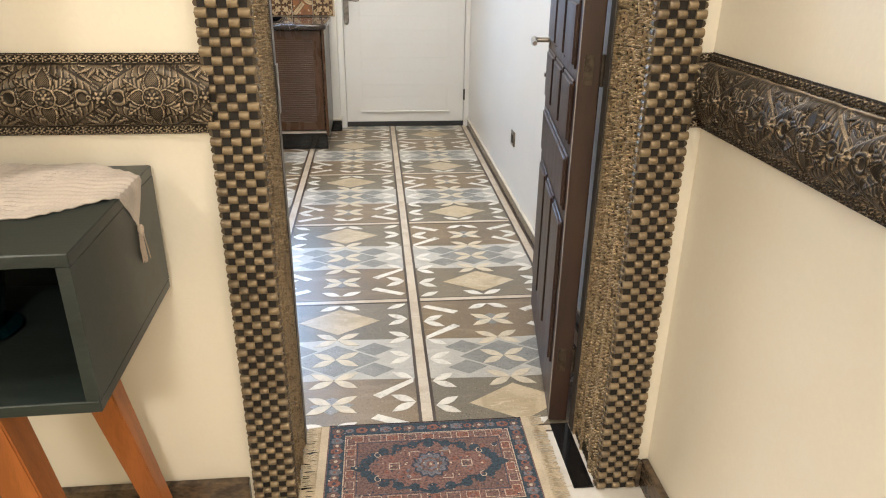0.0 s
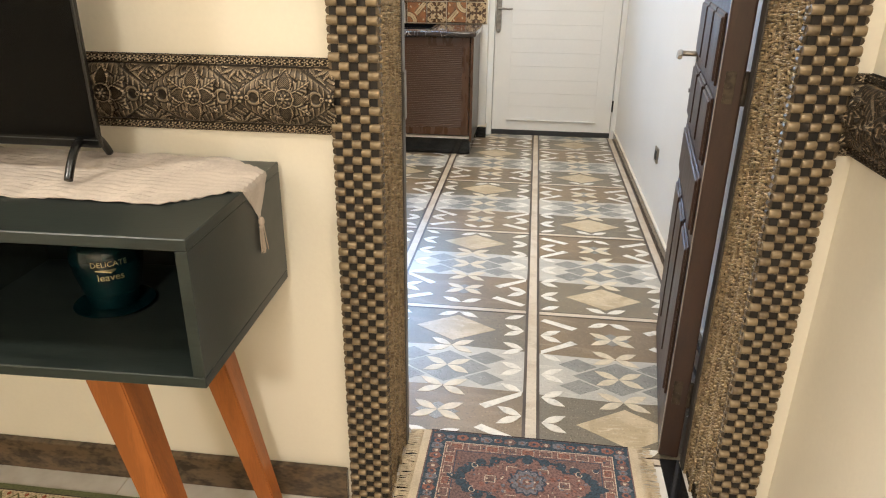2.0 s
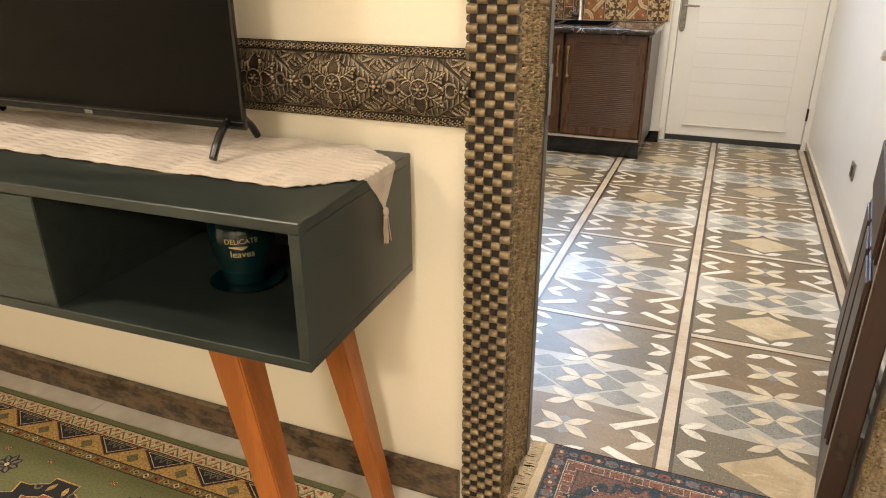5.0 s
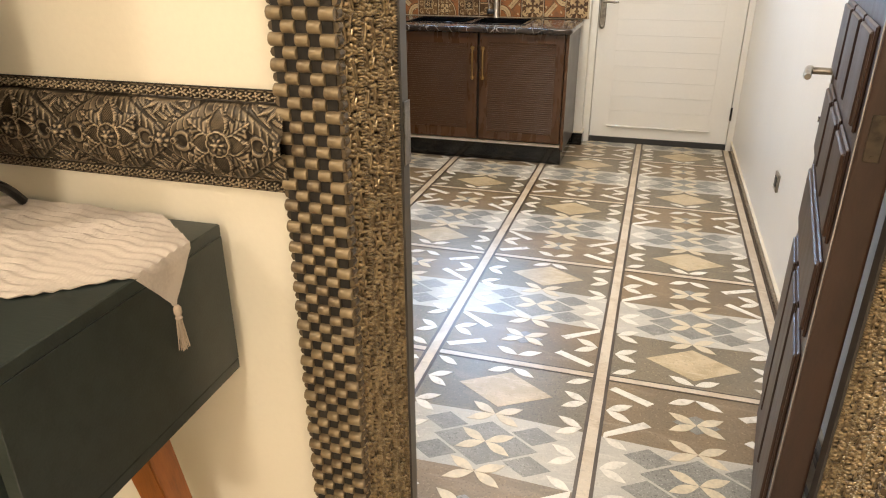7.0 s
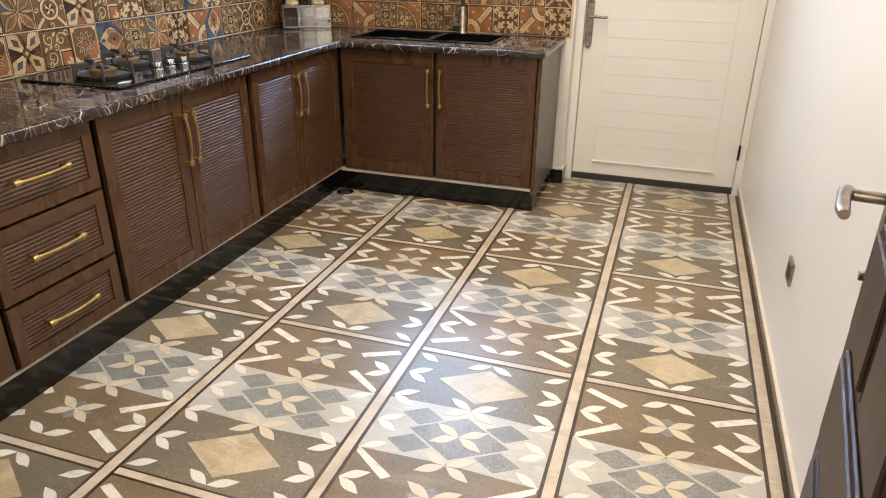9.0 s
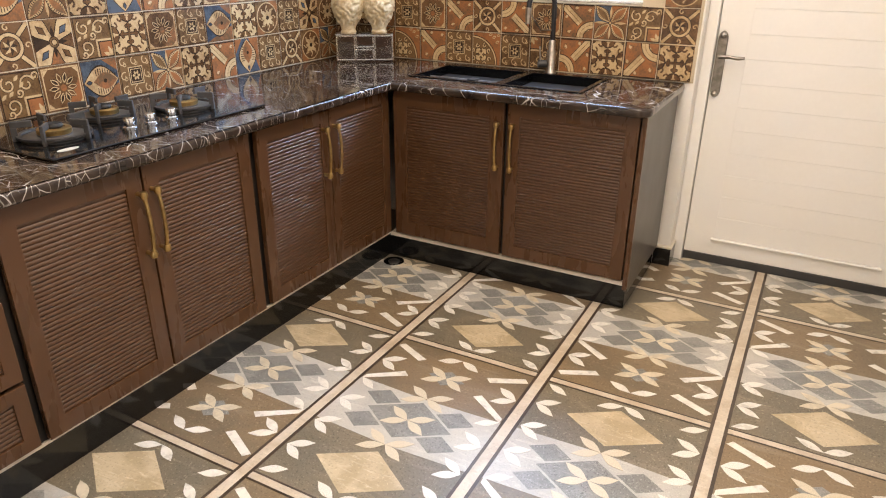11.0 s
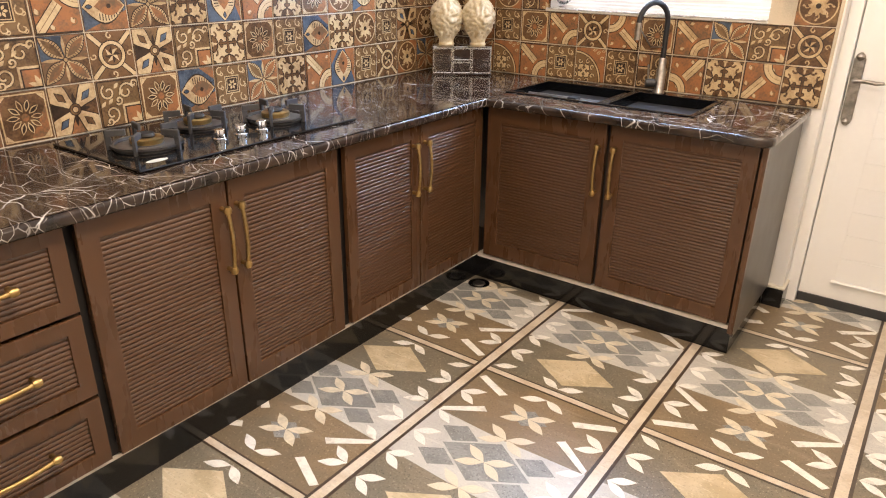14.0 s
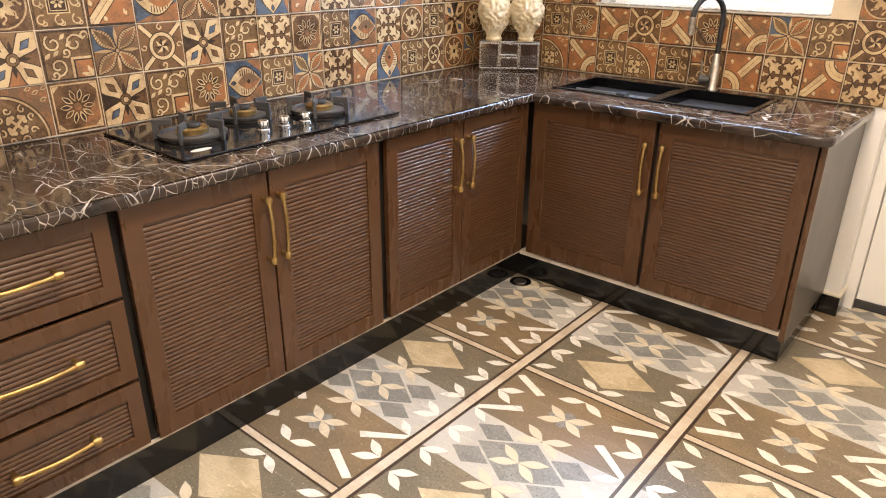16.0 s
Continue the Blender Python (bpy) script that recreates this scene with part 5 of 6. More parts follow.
def belt_relief(U, V):
    """U along the border from a medallion's middle, V from 0 to 1 across it."""
    B, P = 0.162, 0.205
    z = (V - 0.5) * B
    edge = np.minimum(V, 1 - V) * B
    u = ((U + P / 2) % P) - P / 2      # from the nearest medallion
    u2 = (U % P) - P / 2               # from the nearest small rosette
    body = 0.030 * np.sqrt(np.maximum(1 - (z / 0.062) ** 2, 0))
    r, a = np.hypot(u, z), np.arctan2(z, u)
    f = np.zeros_like(U)
    # loose scroll leaves on the ground
    scr = np.abs(np.sin(2 * np.pi * (u / 0.034 + 0.6 * np.sin(z * 80)))) * np.abs(np.sin(z * 130 + 3 * np.cos(u * 61)))
    f = np.maximum(f, 0.0016 * (scr > 0.5))

    def petal(x, y, length, width, low, rim, peak=0.75):
        """A pointed petal with a raised rim round a sunk field."""
        t = np.clip(x / length, 0, 1)
        w = width * np.sin(np.pi * t ** peak) + 1e-6
        k = np.abs(y) / w
        return np.where((x > 0) & (x < length) & (k < 1), np.where(k > 1 - 0.0022 / np.maximum(w, 0.0022), rim, low), -1)

    # fans of leaves above and below the rosettes
    for tz in (-1, 1):
        for deg, ln in ((90, 0.026), (62, 0.036), (118, 0.036), (36, 0.044), (144, 0.044), (16, 0.046), (164, 0.046)):
            g = math.radians(deg)
            x0, y0 = u2, 0.066 - tz * z
            x, y = x0 * math.cos(g) + y0 * math.sin(g), -x0 * math.sin(g) + y0 * math.cos(g)
            h = petal(x, y - 0.10 * x * (x / 0.03) * (1 if deg > 90 else -1 if deg < 90 else 0), ln, 0.0052, 0.0042, 0.0030)
            f = np.maximum(f, h)
    # scaled garlands in a zigzag from rosette to medallion head
    w = 0.064 * (1 - np.abs(u) / (P / 2)) ** 0.9
    q = (np.abs(z) - w) / 0.0125
    step = (np.abs(u) / 0.0125 + 0.25 * q ** 2) % 1.0
    f = np.where(np.abs(q) < 1, np.maximum(f, 0.0014 + 0.0040 * np.sqrt(np.maximum(1 - q ** 2, 0)) * (0.45 + 0.55 * step)), f)
    # feathered leaves on the diagonals
    for deg in (33, 147, 213, 327):
        g = math.radians(deg)
        x, y = u * math.cos(g) + z * math.sin(g), -u * math.sin(g) + z * math.cos(g)
        t = np.clip((x - 0.018) / 0.048, 0, 1)
        wid = (0.0165 + 0.0032 * np.cos(x * 520)) * np.sin(np.pi * t ** 0.8) + 1e-6
        k = np.abs(y) / wid
        vein = 0.65 + 0.35 * np.abs(np.cos((x - 0.8 * np.abs(y)) * 330))
        f = np.where((x > 0.018) & (x < 0.066) & (k < 1), 0.0030 + 0.0032 * np.sqrt(np.maximum(1 - k ** 2, 0)) * vein + 0.0012 * (np.abs(y) < 0.0012), f)
    # four pointed petals
    for k in range(4):
        c, s = math.cos(k * math.pi / 2), math.sin(k * math.pi / 2)
        x, y = u * c + z * s, -u * s + z * c
        h = petal(x - 0.010, y, 0.042 if k % 2 == 0 else 0.050, 0.0165, 0.0052, 0.0082, 0.7)
        f = np.where(h > 0, h + 0.0006 * np.cos(x * 1500) * np.cos(y * 1500) * (h < 0.006), f)
    # the scalloped heart and its flower
    lobe = 0.0215 * (0.93 + 0.07 * np.abs(np.cos(4 * a)) ** 0.6)
    f = np.where(r < lobe, np.where(r > lobe - 0.0024, 0.0088, 0.0066 + 0.0012 * np.abs(np.cos(4 * a))), f)
    lobe = 0.0112 * (0.80 + 0.20 * np.cos(6 * a))
    f = np.where(r < lobe, 0.0094 + 0.0016 * np.cos(6 * a) * (r > 0.005), f)
    f = np.where(r < 0.0045, 0.0100 + np.sqrt(np.maximum(0.0045 ** 2 - r ** 2, 0)), f)
    # small rosettes with a heart-shaped collar on each side
    r2, a2 = np.hypot(u2, z), np.arctan2(z, u2)
    for sg in (-1, 1):
        x, y = sg * u2 - 0.034, z
        d = np.hypot(x, y)
        f = np.where(d < 0.0175, np.where((d > 0.0105) & (sg * u2 < 0.046), 0.0040 + 0.0012 * np.cos((d - 0.014) * 420), 0.0024), f)
        f = np.where(np.hypot(sg * u2 - 0.0205, y) < 0.0052, 0.0072, f)
    lobe = 0.0140 * (0.84 + 0.16 * np.cos(6 * a2))
    f = np.where(r2 < lobe, np.where(r2 > lobe - 0.0018, 0.0062, 0.0076 + 0.0010 * np.cos(6 * a2)), f)
    f = np.where(r2 < 0.0048, 0.0090 + np.sqrt(np.maximum(0.0048 ** 2 - r2 ** 2, 0)), f)
    h = body + 1.35 * f * np.clip((edge - 0.018) / 0.004, 0, 1)
    # beaded rims with small flowers
    strip = edge < 0.0185
    ue = (U % 0.0165) - 0.00825
    ze = edge - 0.0095
    re, ae = np.hypot(ue, ze), np.arctan2(ze, ue)
    fl = np.where(re < 0.0080 * (0.82 + 0.18 * np.cos(5 * ae)), 0.0050 + 0.002 * np.cos(5 * ae) * (re > 0.002), 0.0)
    fl = np.where(re < 0.0022, 0.0078, fl)
    rail = (edge < 0.0028) | (np.abs(edge - 0.0178) < 0.0012)
    return np.where(strip, np.where(rail, 0.0055, 0.002 + fl), h)


BZ0, BZ1 = 1.017, 1.179
border = thing("wall_border", "antique bronze wall border carved with flowers and scrolls", "wall border", pose(0, 0, 0), "carved wall borders")
xs_fine, vs_fine = np.arange(-1.12, -0.286, 0.0013), np.linspace(0, 1, 124)
YB = YW - 0.004
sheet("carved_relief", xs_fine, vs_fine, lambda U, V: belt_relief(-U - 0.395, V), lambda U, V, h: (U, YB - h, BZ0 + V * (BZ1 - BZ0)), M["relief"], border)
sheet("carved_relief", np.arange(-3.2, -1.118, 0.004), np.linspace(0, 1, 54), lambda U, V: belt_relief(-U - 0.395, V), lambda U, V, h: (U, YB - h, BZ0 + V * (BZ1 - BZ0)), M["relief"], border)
part("backing", box(-3.2, -0.286, YB, YW, BZ0, BZ1), M["weave_dark"], border)
border = thing("wall_border", "antique bronze carved wall border turning the corner by the doorway", "wall border", pose(0, 0, 0), "carved wall borders")
ys_fine = np.arange(0.85, YW - 0.004, 0.0013)
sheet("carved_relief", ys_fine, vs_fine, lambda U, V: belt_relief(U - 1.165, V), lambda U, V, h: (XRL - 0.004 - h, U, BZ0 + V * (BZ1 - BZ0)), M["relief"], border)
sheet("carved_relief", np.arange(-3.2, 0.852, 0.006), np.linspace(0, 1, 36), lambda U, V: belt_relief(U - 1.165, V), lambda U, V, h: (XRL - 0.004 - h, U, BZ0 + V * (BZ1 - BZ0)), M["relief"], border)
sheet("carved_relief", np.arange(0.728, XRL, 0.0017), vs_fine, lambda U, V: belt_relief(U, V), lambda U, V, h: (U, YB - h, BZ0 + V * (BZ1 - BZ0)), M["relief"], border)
part("backing", box(XRL - 0.004, XRL, -3.2, YB, BZ0, BZ1), M["weave_dark"], border)


def weave_mesh():
    """One bulging strand end of the woven casing: a half-round roll, its axis along x."""
    bm = bmesh.new()
    w, h, d, n = 0.0209, 0.0196, 0.0112, 8
    rows = []
    for x, k in ((-w / 2, 0.86), (-w / 2 + 0.002, 1.0), (w / 2 - 0.002, 1.0), (w / 2, 0.86)):
        rows.append([bm.verts.new((x, -d * k * math.sin(math.pi * i / n), -h / 2 * k ** 0.4 * math.cos(math.pi * i / n))) for i in range(n + 1)])
    for a, b in zip(rows, rows[1:]):
        for i in range(n):
            bm.faces.new((a[i], a[i + 1], b[i + 1], b[i]))
    bm.faces.new(rows[0])
    bm.faces.new(rows[-1][::-1])
    bmesh.ops.recalc_face_normals(bm, faces=bm.faces[:])
    return mesh_of("weave_block", bm, M["weave_gold"], smooth=True)


weave = weave_mesh()
CW = 0.0207
for x0, lab in ((-0.2985, "door casing of woven bronze-gilded blocks beside the television stand"), (0.628, "door casing of woven bronze-gilded blocks by the right-hand wall")):
    casing = thing("door_casing", lab.replace("right-hand ", "plain "), "door casing", pose(0, 0, 0), "woven door casings")
    YC = YW - 0.018
    x1 = x0 + 5 * CW
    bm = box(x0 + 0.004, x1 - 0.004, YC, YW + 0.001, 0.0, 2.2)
    # hollows between the strands, a flat near-black backing in place of depth
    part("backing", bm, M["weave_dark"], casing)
    n = int(2.16 / 0.0183)
    far = bmesh.new()
    for r in range(n):
        for c in range(5):
            if (r + c) % 2 == 0:
                x = x0 + (c + 0.5) * CW
                m = Matrix.Translation((x, YC + 0.002, 0.012 + r * 0.0183))
                if c in (0, 4):
                    m = m @ Matrix.Diagonal((1.12, 1.0, 1.05, 1))
                if r < 78:
                    child("weave_block", weave, casing, m)
                else:
                    k0 = len(far.verts)
                    far.from_mesh(weave)
                    far.verts.ensure_lookup_table()
                    bmesh.ops.transform(far, matrix=m, verts=far.verts[k0:])
    tagged(part("weave_blocks", far, M["weave_gold"], casing, smooth=True), kind="stuff")
    # scalloped sides
    for xe in (x0 + 0.003, x1 - 0.003):
        bm = bmesh.new()
        for r in range(n):
            cyl((xe, YC - 0.001 + 0.004, 0.012 + r * 0.0183), (xe, YW, 0.012 + r * 0.0183), 0.0078, sides=8, bm=bm)
        tagged(part("scalloped_edge", bm, M["weave_edge"], casing), kind="stuff")
lining = thing("door_lining", "door lining carved with dense bronze filigree and rope lines", "door lining", pose(0, 0, 0))
YJ = YW - 0.012
carving = filigree()
ground_u, ground_v = np.arange(0.0, 0.2381, 0.0018), np.arange(0.0, 1.6, 0.0018)
for x, sg in ((OL + 0.002, 1), (OR - 0.002, -1)):
    me = bpy.data.meshes.new("carved_panel")
    me.from_pydata([(x + sg * h, YJ + u, v) for u, v, h in carving.v], [], [f if sg > 0 else f[::-1] for f in carving.f])
    me.materials.append(M["filigree"])
    me.shade_smooth()
    ob = new("carved_panel", me)
    ob.parent = lining
    tagged(ob, kind="stuff")
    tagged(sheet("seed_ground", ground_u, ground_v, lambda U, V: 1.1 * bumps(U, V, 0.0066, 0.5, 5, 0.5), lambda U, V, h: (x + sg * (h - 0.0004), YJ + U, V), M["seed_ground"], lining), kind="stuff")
part("panel_back", box(OL, OL + 0.002, YJ, YJ + 0.238, 0, 2.12), M["weave_dark"], lining)
part("panel_back", box(OR - 0.002, OR, YJ, YJ + 0.238, 0, 2.12), M["weave_dark"], lining)
part("head", box(OL + 0.011, OR - 0.011, YJ, YK - 0.036, OT - 0.02, OT), M["weave_dark"], lining)
M["taupe"] = material("grey_brown_door_frame_paint", (0.075, 0.066, 0.058), 0.35, vary=0.12, scale=10)
for s, x in ((1, OL), (-1, OR)):
    b = part("frame_post", box(min(x, x + s * 0.012), max(x, x + s * 0.012), YK - 0.034, YK + 0.004, 0, 2.12, 0.003), M["taupe"], lining, "smooth grey-brown post behind the carving")
    if s == 1:
        p = part("strike_plate", box(x + 0.0122, x + 0.015, YK - 0.026, YK + 0.004, 1.0, 1.12, 0.001), M["pewter"], b, "steel strike plate")

# ---- open brown door leaf ----
leaf = thing("panelled_door", "open dark brown wooden door with raised panels and a chrome lever", "door", pose(0.563, 1.885, 0, 0, 0, -8.2))
LW, LT = 0.80, 0.056
part("leaf", box(0, LT, 0, LW, 0.008, 2.06, 0.005, segments=2), M["door_brown"], leaf)


M["pale_edge"] = material("pale_door_edge", (0.42, 0.36, 0.31), 0.4, vary=0.2, scale=12, stretch=(1, 1, 0.3))
part("worn_edge", box(-0.0015, 0.001, 0.006, 0.014, 0.012, 2.055), M["pale_edge"], leaf, "thin pale strip along the edge of the door stile")


def raised(y0, y1, z0, z1):
    bm = bmesh.new()
    for d, i in ((0.006, 0.0), (0.012, 0.010), (0.005, 0.028), (0.010, 0.040)):
        if y1 - y0 > 2 * i + 0.02 and z1 - z0 > 2 * i + 0.02:
            box(-d, 0.001, y0 + i, y1 - i, z0 + i, z1 - i, 0.003, bm)
    part("raised_panel", bm, M["door_brown"], leaf)


for y0, y1 in ((0.055, 0.262), (0.288, 0.495), (0.521, 0.728)):
    raised(y0, y1, 0.187, 0.66)
    for z0, z1 in ((0.888, 1.062), (1.09, 1.262), (1.48, 1.94)):
        raised(y0, y1, z0, z1)
raised(0.055, 0.728, 0.695, 0.855)
raised(0.055, 0.728, 1.30, 1.445)
bm = box(-0.004, 0.001, 0.737, 0.775, 0.95, 1.17, 0.002)
hp = part("handle_plate", bm, M["nickel"], leaf)
bm = cyl((-0.004, 0.755, 1.086), (-0.056, 0.755, 1.086), 0.009, sides=14)
tube([(-0.056, 0.764, 1.086), (-0.060, 0.73, 1.085), (-0.062, 0.69, 1.083), (-0.061, 0.668, 1.083)], [0.012, 0.0095, 0.010, 0.0075], 12, bm)
part("lever", bm, M["nickel"], hp, "bright chrome lever", smooth=True)
part("lock_cylinder", cyl((-0.004, 0.755, 0.965), (-0.014, 0.755, 0.965), 0.008, sides=12), M["chrome"], hp)
for z in (0.234, 1.097, 1.86):
    hg = part("hinge", box(0.012, 0.036, -0.0025, 0.001, z - 0.038, z + 0.038, 0.001), M["hinge_bronze"], leaf)
    part("pin", cyl((LT + 0.002, -0.004, z - 0.04), (LT + 0.002, -0.004, z + 0.04), 0.006, sides=10), M["hinge_bronze"], hg)
    for dz in (-0.03, 0, 0.03):
        part("screw", cyl((0.024, -0.0025, z + dz), (0.024, -0.004, z + dz), 0.0035, sides=8), M["hinge_bronze"], hg)

# ---- living room floor, threshold ----
M["marble_floor"] = material("polished_cream_marble", (0.72, 0.68, 0.62), 0.12, vary=0.12, scale=3, fine=25, second=(0.60, 0.55, 0.49), per_piece=0.1)
lfloor = structure("floor_living", box(-3.4, XRL + 0.2, -3.4, YK, -0.1, -0.004), M["grout"], "polished pale cream marble floor of the living room", "floor")
tile_big = mesh_of("floor_tile", box(-0.2985, 0.2985, -0.2985, 0.2985, -0.004, 0.0, 0.0008), M["marble_floor"])
for i in range(-6, 2):
    for j in range(-6, 2):
        x, y = -0.355 + 0.6 * (i + 0.5), 1.60 + 0.6 * (j - 0.5)
        if -3.4 < x < XRL + 0.2 and y < YW:
            child("floor_tile", tile_big, lfloor, Matrix.Translation((x, y, 0)))
part("threshold", box(OL, OR, YW + 0.001, YK, -0.004, 0.0, 0.001), M["marble_floor"], lfloor)
for x0, x1 in ((OL + 0.013, OL + 0.062), (OR - 0.070, OR - 0.013)):
    part("threshold_strip", box(x0, x1, YW - 0.012, YK - 0.01 if x0 < 0 else YK + 0.012, 0.0, 0.003, 0.001), M["black_stone"], lfloor, "black stone strip along the lining")
part("threshold_edge", box(OL, 0.50, YK - 0.008, YK + 0.012, 0.0, 0.004, 0.001), M["skirt_cap"], lfloor, "pale metal edge strip")

# ---- television stand ----
TX0, TX1, TY0, TY1, TZ0, TZ1, TT = -2.29, -0.427, 1.114, 1.577, 0.671, 0.955, 0.022
tv = thing("tv_stand", "dark green lacquered television stand on splayed wooden legs", "tv stand", pose(TX1, TY1, 0, 0, 0, 1.5) @ Matrix.Translation((-TX1, -TY1, 0)))
part("top", box(TX0, TX1, TY0, TY1, TZ1 - TT, TZ1, 0.002), M["green"], tv)
part("bottom", box(TX0, TX1, TY0, TY1, TZ0, TZ0 + TT, 0.002), M["green"], tv)
for x in (TX0, TX1 - TT):
    part("side", box(x, x + TT, TY0 + 0.0005, TY1, TZ0 + TT, TZ1 - TT, 0.001), M["green"], tv)
for x in (-1.008, -1.72):
    part("divider", box(x - 0.024, x - 0.008, TY0 + 0.004, TY1 - 0.012, TZ0 + TT, TZ1 - TT), M["green"], tv)
part("back_panel", box(TX0 + TT, TX1 - TT, TY1 - 0.012, TY1 - 0.002, TZ0 + TT, TZ1 - TT), M["green_shaded"], tv)
dm = material("dark_green_grained_lacquer", (0.024, 0.040, 0.035), 0.38, vary=0.35, scale=9, fine=60, bump=0.0008, stretch=(0.6, 1, 3.5))
d = part("drop_door", box(-1.740, -1.018, TY0 + 0.002, TY0 + 0.02, TZ0 + TT + 0.002, TZ1 - TT - 0.002, 0.001), dm, tv, "green flap with showing wood grain")
part("front_rail", box(-0.64, -0.58, TY0 + 0.03, TY1 - 0.03, TZ0 - 0.014, TZ0, 0.001), M["green"], tv)


def splayed_leg(xt, yt, xb, yb):
    bm = bmesh.new()
    rings = []
    for (x, y, z, w) in ((xt, yt, TZ0, 0.036), (xb, yb, 0.0, 0.021)):
        rings.append([bm.verts.new((x + a * w, y + b * w, z)) for a, b in ((-1, -1), (1, -1), (1, 1), (-1, 1))])
    a, b = rings
    for i in range(4):
        j = (i + 1) % 4
        bm.faces.new((b[i], b[j], a[j], a[i]))
    bm.faces.new(a)
    bm.faces.new(b[::-1])
    bmesh.ops.recalc_face_normals(bm, faces=bm.faces[:])
    bmesh.ops.bevel(bm, geom=bm.edges[:], offset=0.003, segments=2, affect="EDGES")
    part("leg", bm, M["leg"], tv, "orange-brown tapered wooden leg")


splayed_leg(-0.642, 1.175, -0.478, 1.125)
splayed_leg(-0.620, 1.478, -0.484, 1.497)
splayed_leg(-2.11, 1.165, -2.22, 1.118)
splayed_leg(-2.11, 1.468, -2.22, 1.500)

# television
tele = thing("television", "black flat-screen television with slim bezel on bowed feet", "television", pose(0, 0, 0))
VX0, VX1, VZ0, VZ1, VY = -1.75, -0.738, 1.012, 1.62, 1.42
M["screen"] = material("black_screen_glass", (0.002, 0.002, 0.002), 0.15, vary=0.1)
M["screen"].node_tree.nodes["Principled BSDF"].inputs["Specular IOR Level"].default_value = 0.1
M["bezel"] = material("black_plastic_bezel", (0.005, 0.005, 0.0055), 0.22, vary=0.1)
part("housing", box(VX0, VX1, VY, VY + 0.011, VZ0, VZ1, 0.003, segments=2), M["bezel"], tele)
part("back_cover", box(VX0 + 0.12, VX1 - 0.12, VY + 0.010, VY + 0.055, VZ0 + 0.02, VZ0 + 0.36, 0.012, segments=3), M["bezel"], tele)
part("screen", box(VX0 + 0.008, VX1 - 0.008, VY - 0.0012, VY + 0.001, VZ0 + 0.022, VZ1 - 0.008), M["screen"], tele, "glossy black screen")
part("badge", box(-1.19, -1.165, VY - 0.002, VY + 0.001, VZ0 + 0.004, VZ0 + 0.013), M["chrome"], tele)
part("edge_strip", box(VX0 + 0.01, VX1 - 0.003, VY - 0.0022, VY, VZ0 + 0.0155, VZ0 + 0.0172), M["grey_strip"], tele)
for x in (-0.784, -1.66):
    pts = []
    for k in range(13):
        t = k / 12 * 2 - 1
        pts.append((x - 0.020 * t * (1 if x > -1 else -1), VY + 0.022 + t * 0.103, TZ1 + 0.0135 + 0.062 * (1 - abs(t) ** 2.2)))
    part("foot", tube(pts, 0.0085, 10), M["bezel"], tele, smooth=True)

# table runner with pointed end and tassel
M["cloth"] = material("pale_pink_quilted_cloth", (0.54, 0.475, 0.42), 0.85, vary=0.08, scale=14, fine=160, bump=0.0006, second=(0.44, 0.385, 0.34))
RZ = TZ1 + 0.0015
RYT = 1.418
verts, faces = [], []
nx, ny = 210, 60
path_len = 1.675
for i in range(nx):
    s = path_len * i / (nx - 1)          # along the cloth
    x = -2.02 + s
    half = 0.157
    tip = -2.02 + path_len
    start_taper = -0.535
    f = 1.0 if x < start_taper else max(0.02, (tip + 0.0 - x) / (tip - start_taper))
    for j in range(ny):
        q = j / (ny - 1) * 2 - 1
        y = RYT + 0.012 * (1 - f) + q * half * f
        wav = 0.0036 * math.sin(2 * math.pi * (y + 0.004 * math.sin(75 * x) + 0.10 * x) / 0.0205) * (0.5 + 0.5 * noise.noise(Vector((x * 9, y * 9, 0)))) + 0.0030 * noise.noise(Vector((x * 14, y * 14, 3))) + 0.0030 * math.exp(-((x + 0.70 - 0.35 * (y - RYT)) / 0.006) ** 2) + 0.0025 * math.exp(-((x + 1.12 - 0.2 * (y - RYT)) / 0.006) ** 2)
        z = RZ + 0.0035 + wav
        X = x
        edge_x = TX1 + 0.004
        if x > edge_x - 0.012:
            over = x - (edge_x - 0.012)
            bend = min(over / 0.02, 1)
            X = edge_x - 0.012 + 0.016 * math.sin(bend * math.pi / 2) + 0.002 * noise.noise(Vector((x * 30, y * 30, 8)))
            z = RZ + 0.0035 - max(0, over - 0.008) + wav * (1 - bend)
        verts.append((X, y, z))
for i in range(nx - 1):
    for j in range(ny - 1):
        k = i * ny + j
        faces.append((k, k + ny, k + ny + 1, k + 1))
me = bpy.data.meshes.new("table_runner")
me.from_pydata(verts, [], faces)
bm = bmesh.new()
bm.from_mesh(me)
bpy.data.meshes.remove(me)
bmesh.ops.recalc_face_normals(bm, faces=bm.faces[:])
bmesh.ops.solidify(bm, geom=bm.faces[:], thickness=0.0022)
runner = thing("table_runner", "pale quilted table runner with a tasselled point over the stand's end", "table runner", pose(0, 0, 0))
part("cloth", bm, M["cloth"], runner, smooth=True)
tx, ty, tz = TX1 + 0.010, RYT + 0.012, RZ - 0.078
M["thread"] = material("beige_tassel_thread", (0.55, 0.44, 0.35), 0.8, vary=0.15, fine=200)
bm = lathe([(0.003, 0), (0.006, -0.004), (0.0065, -0.012), (0.004, -0.018), (0.006, -0.022)], 12, None, (tx, ty, tz))
rng = random.Random(3)
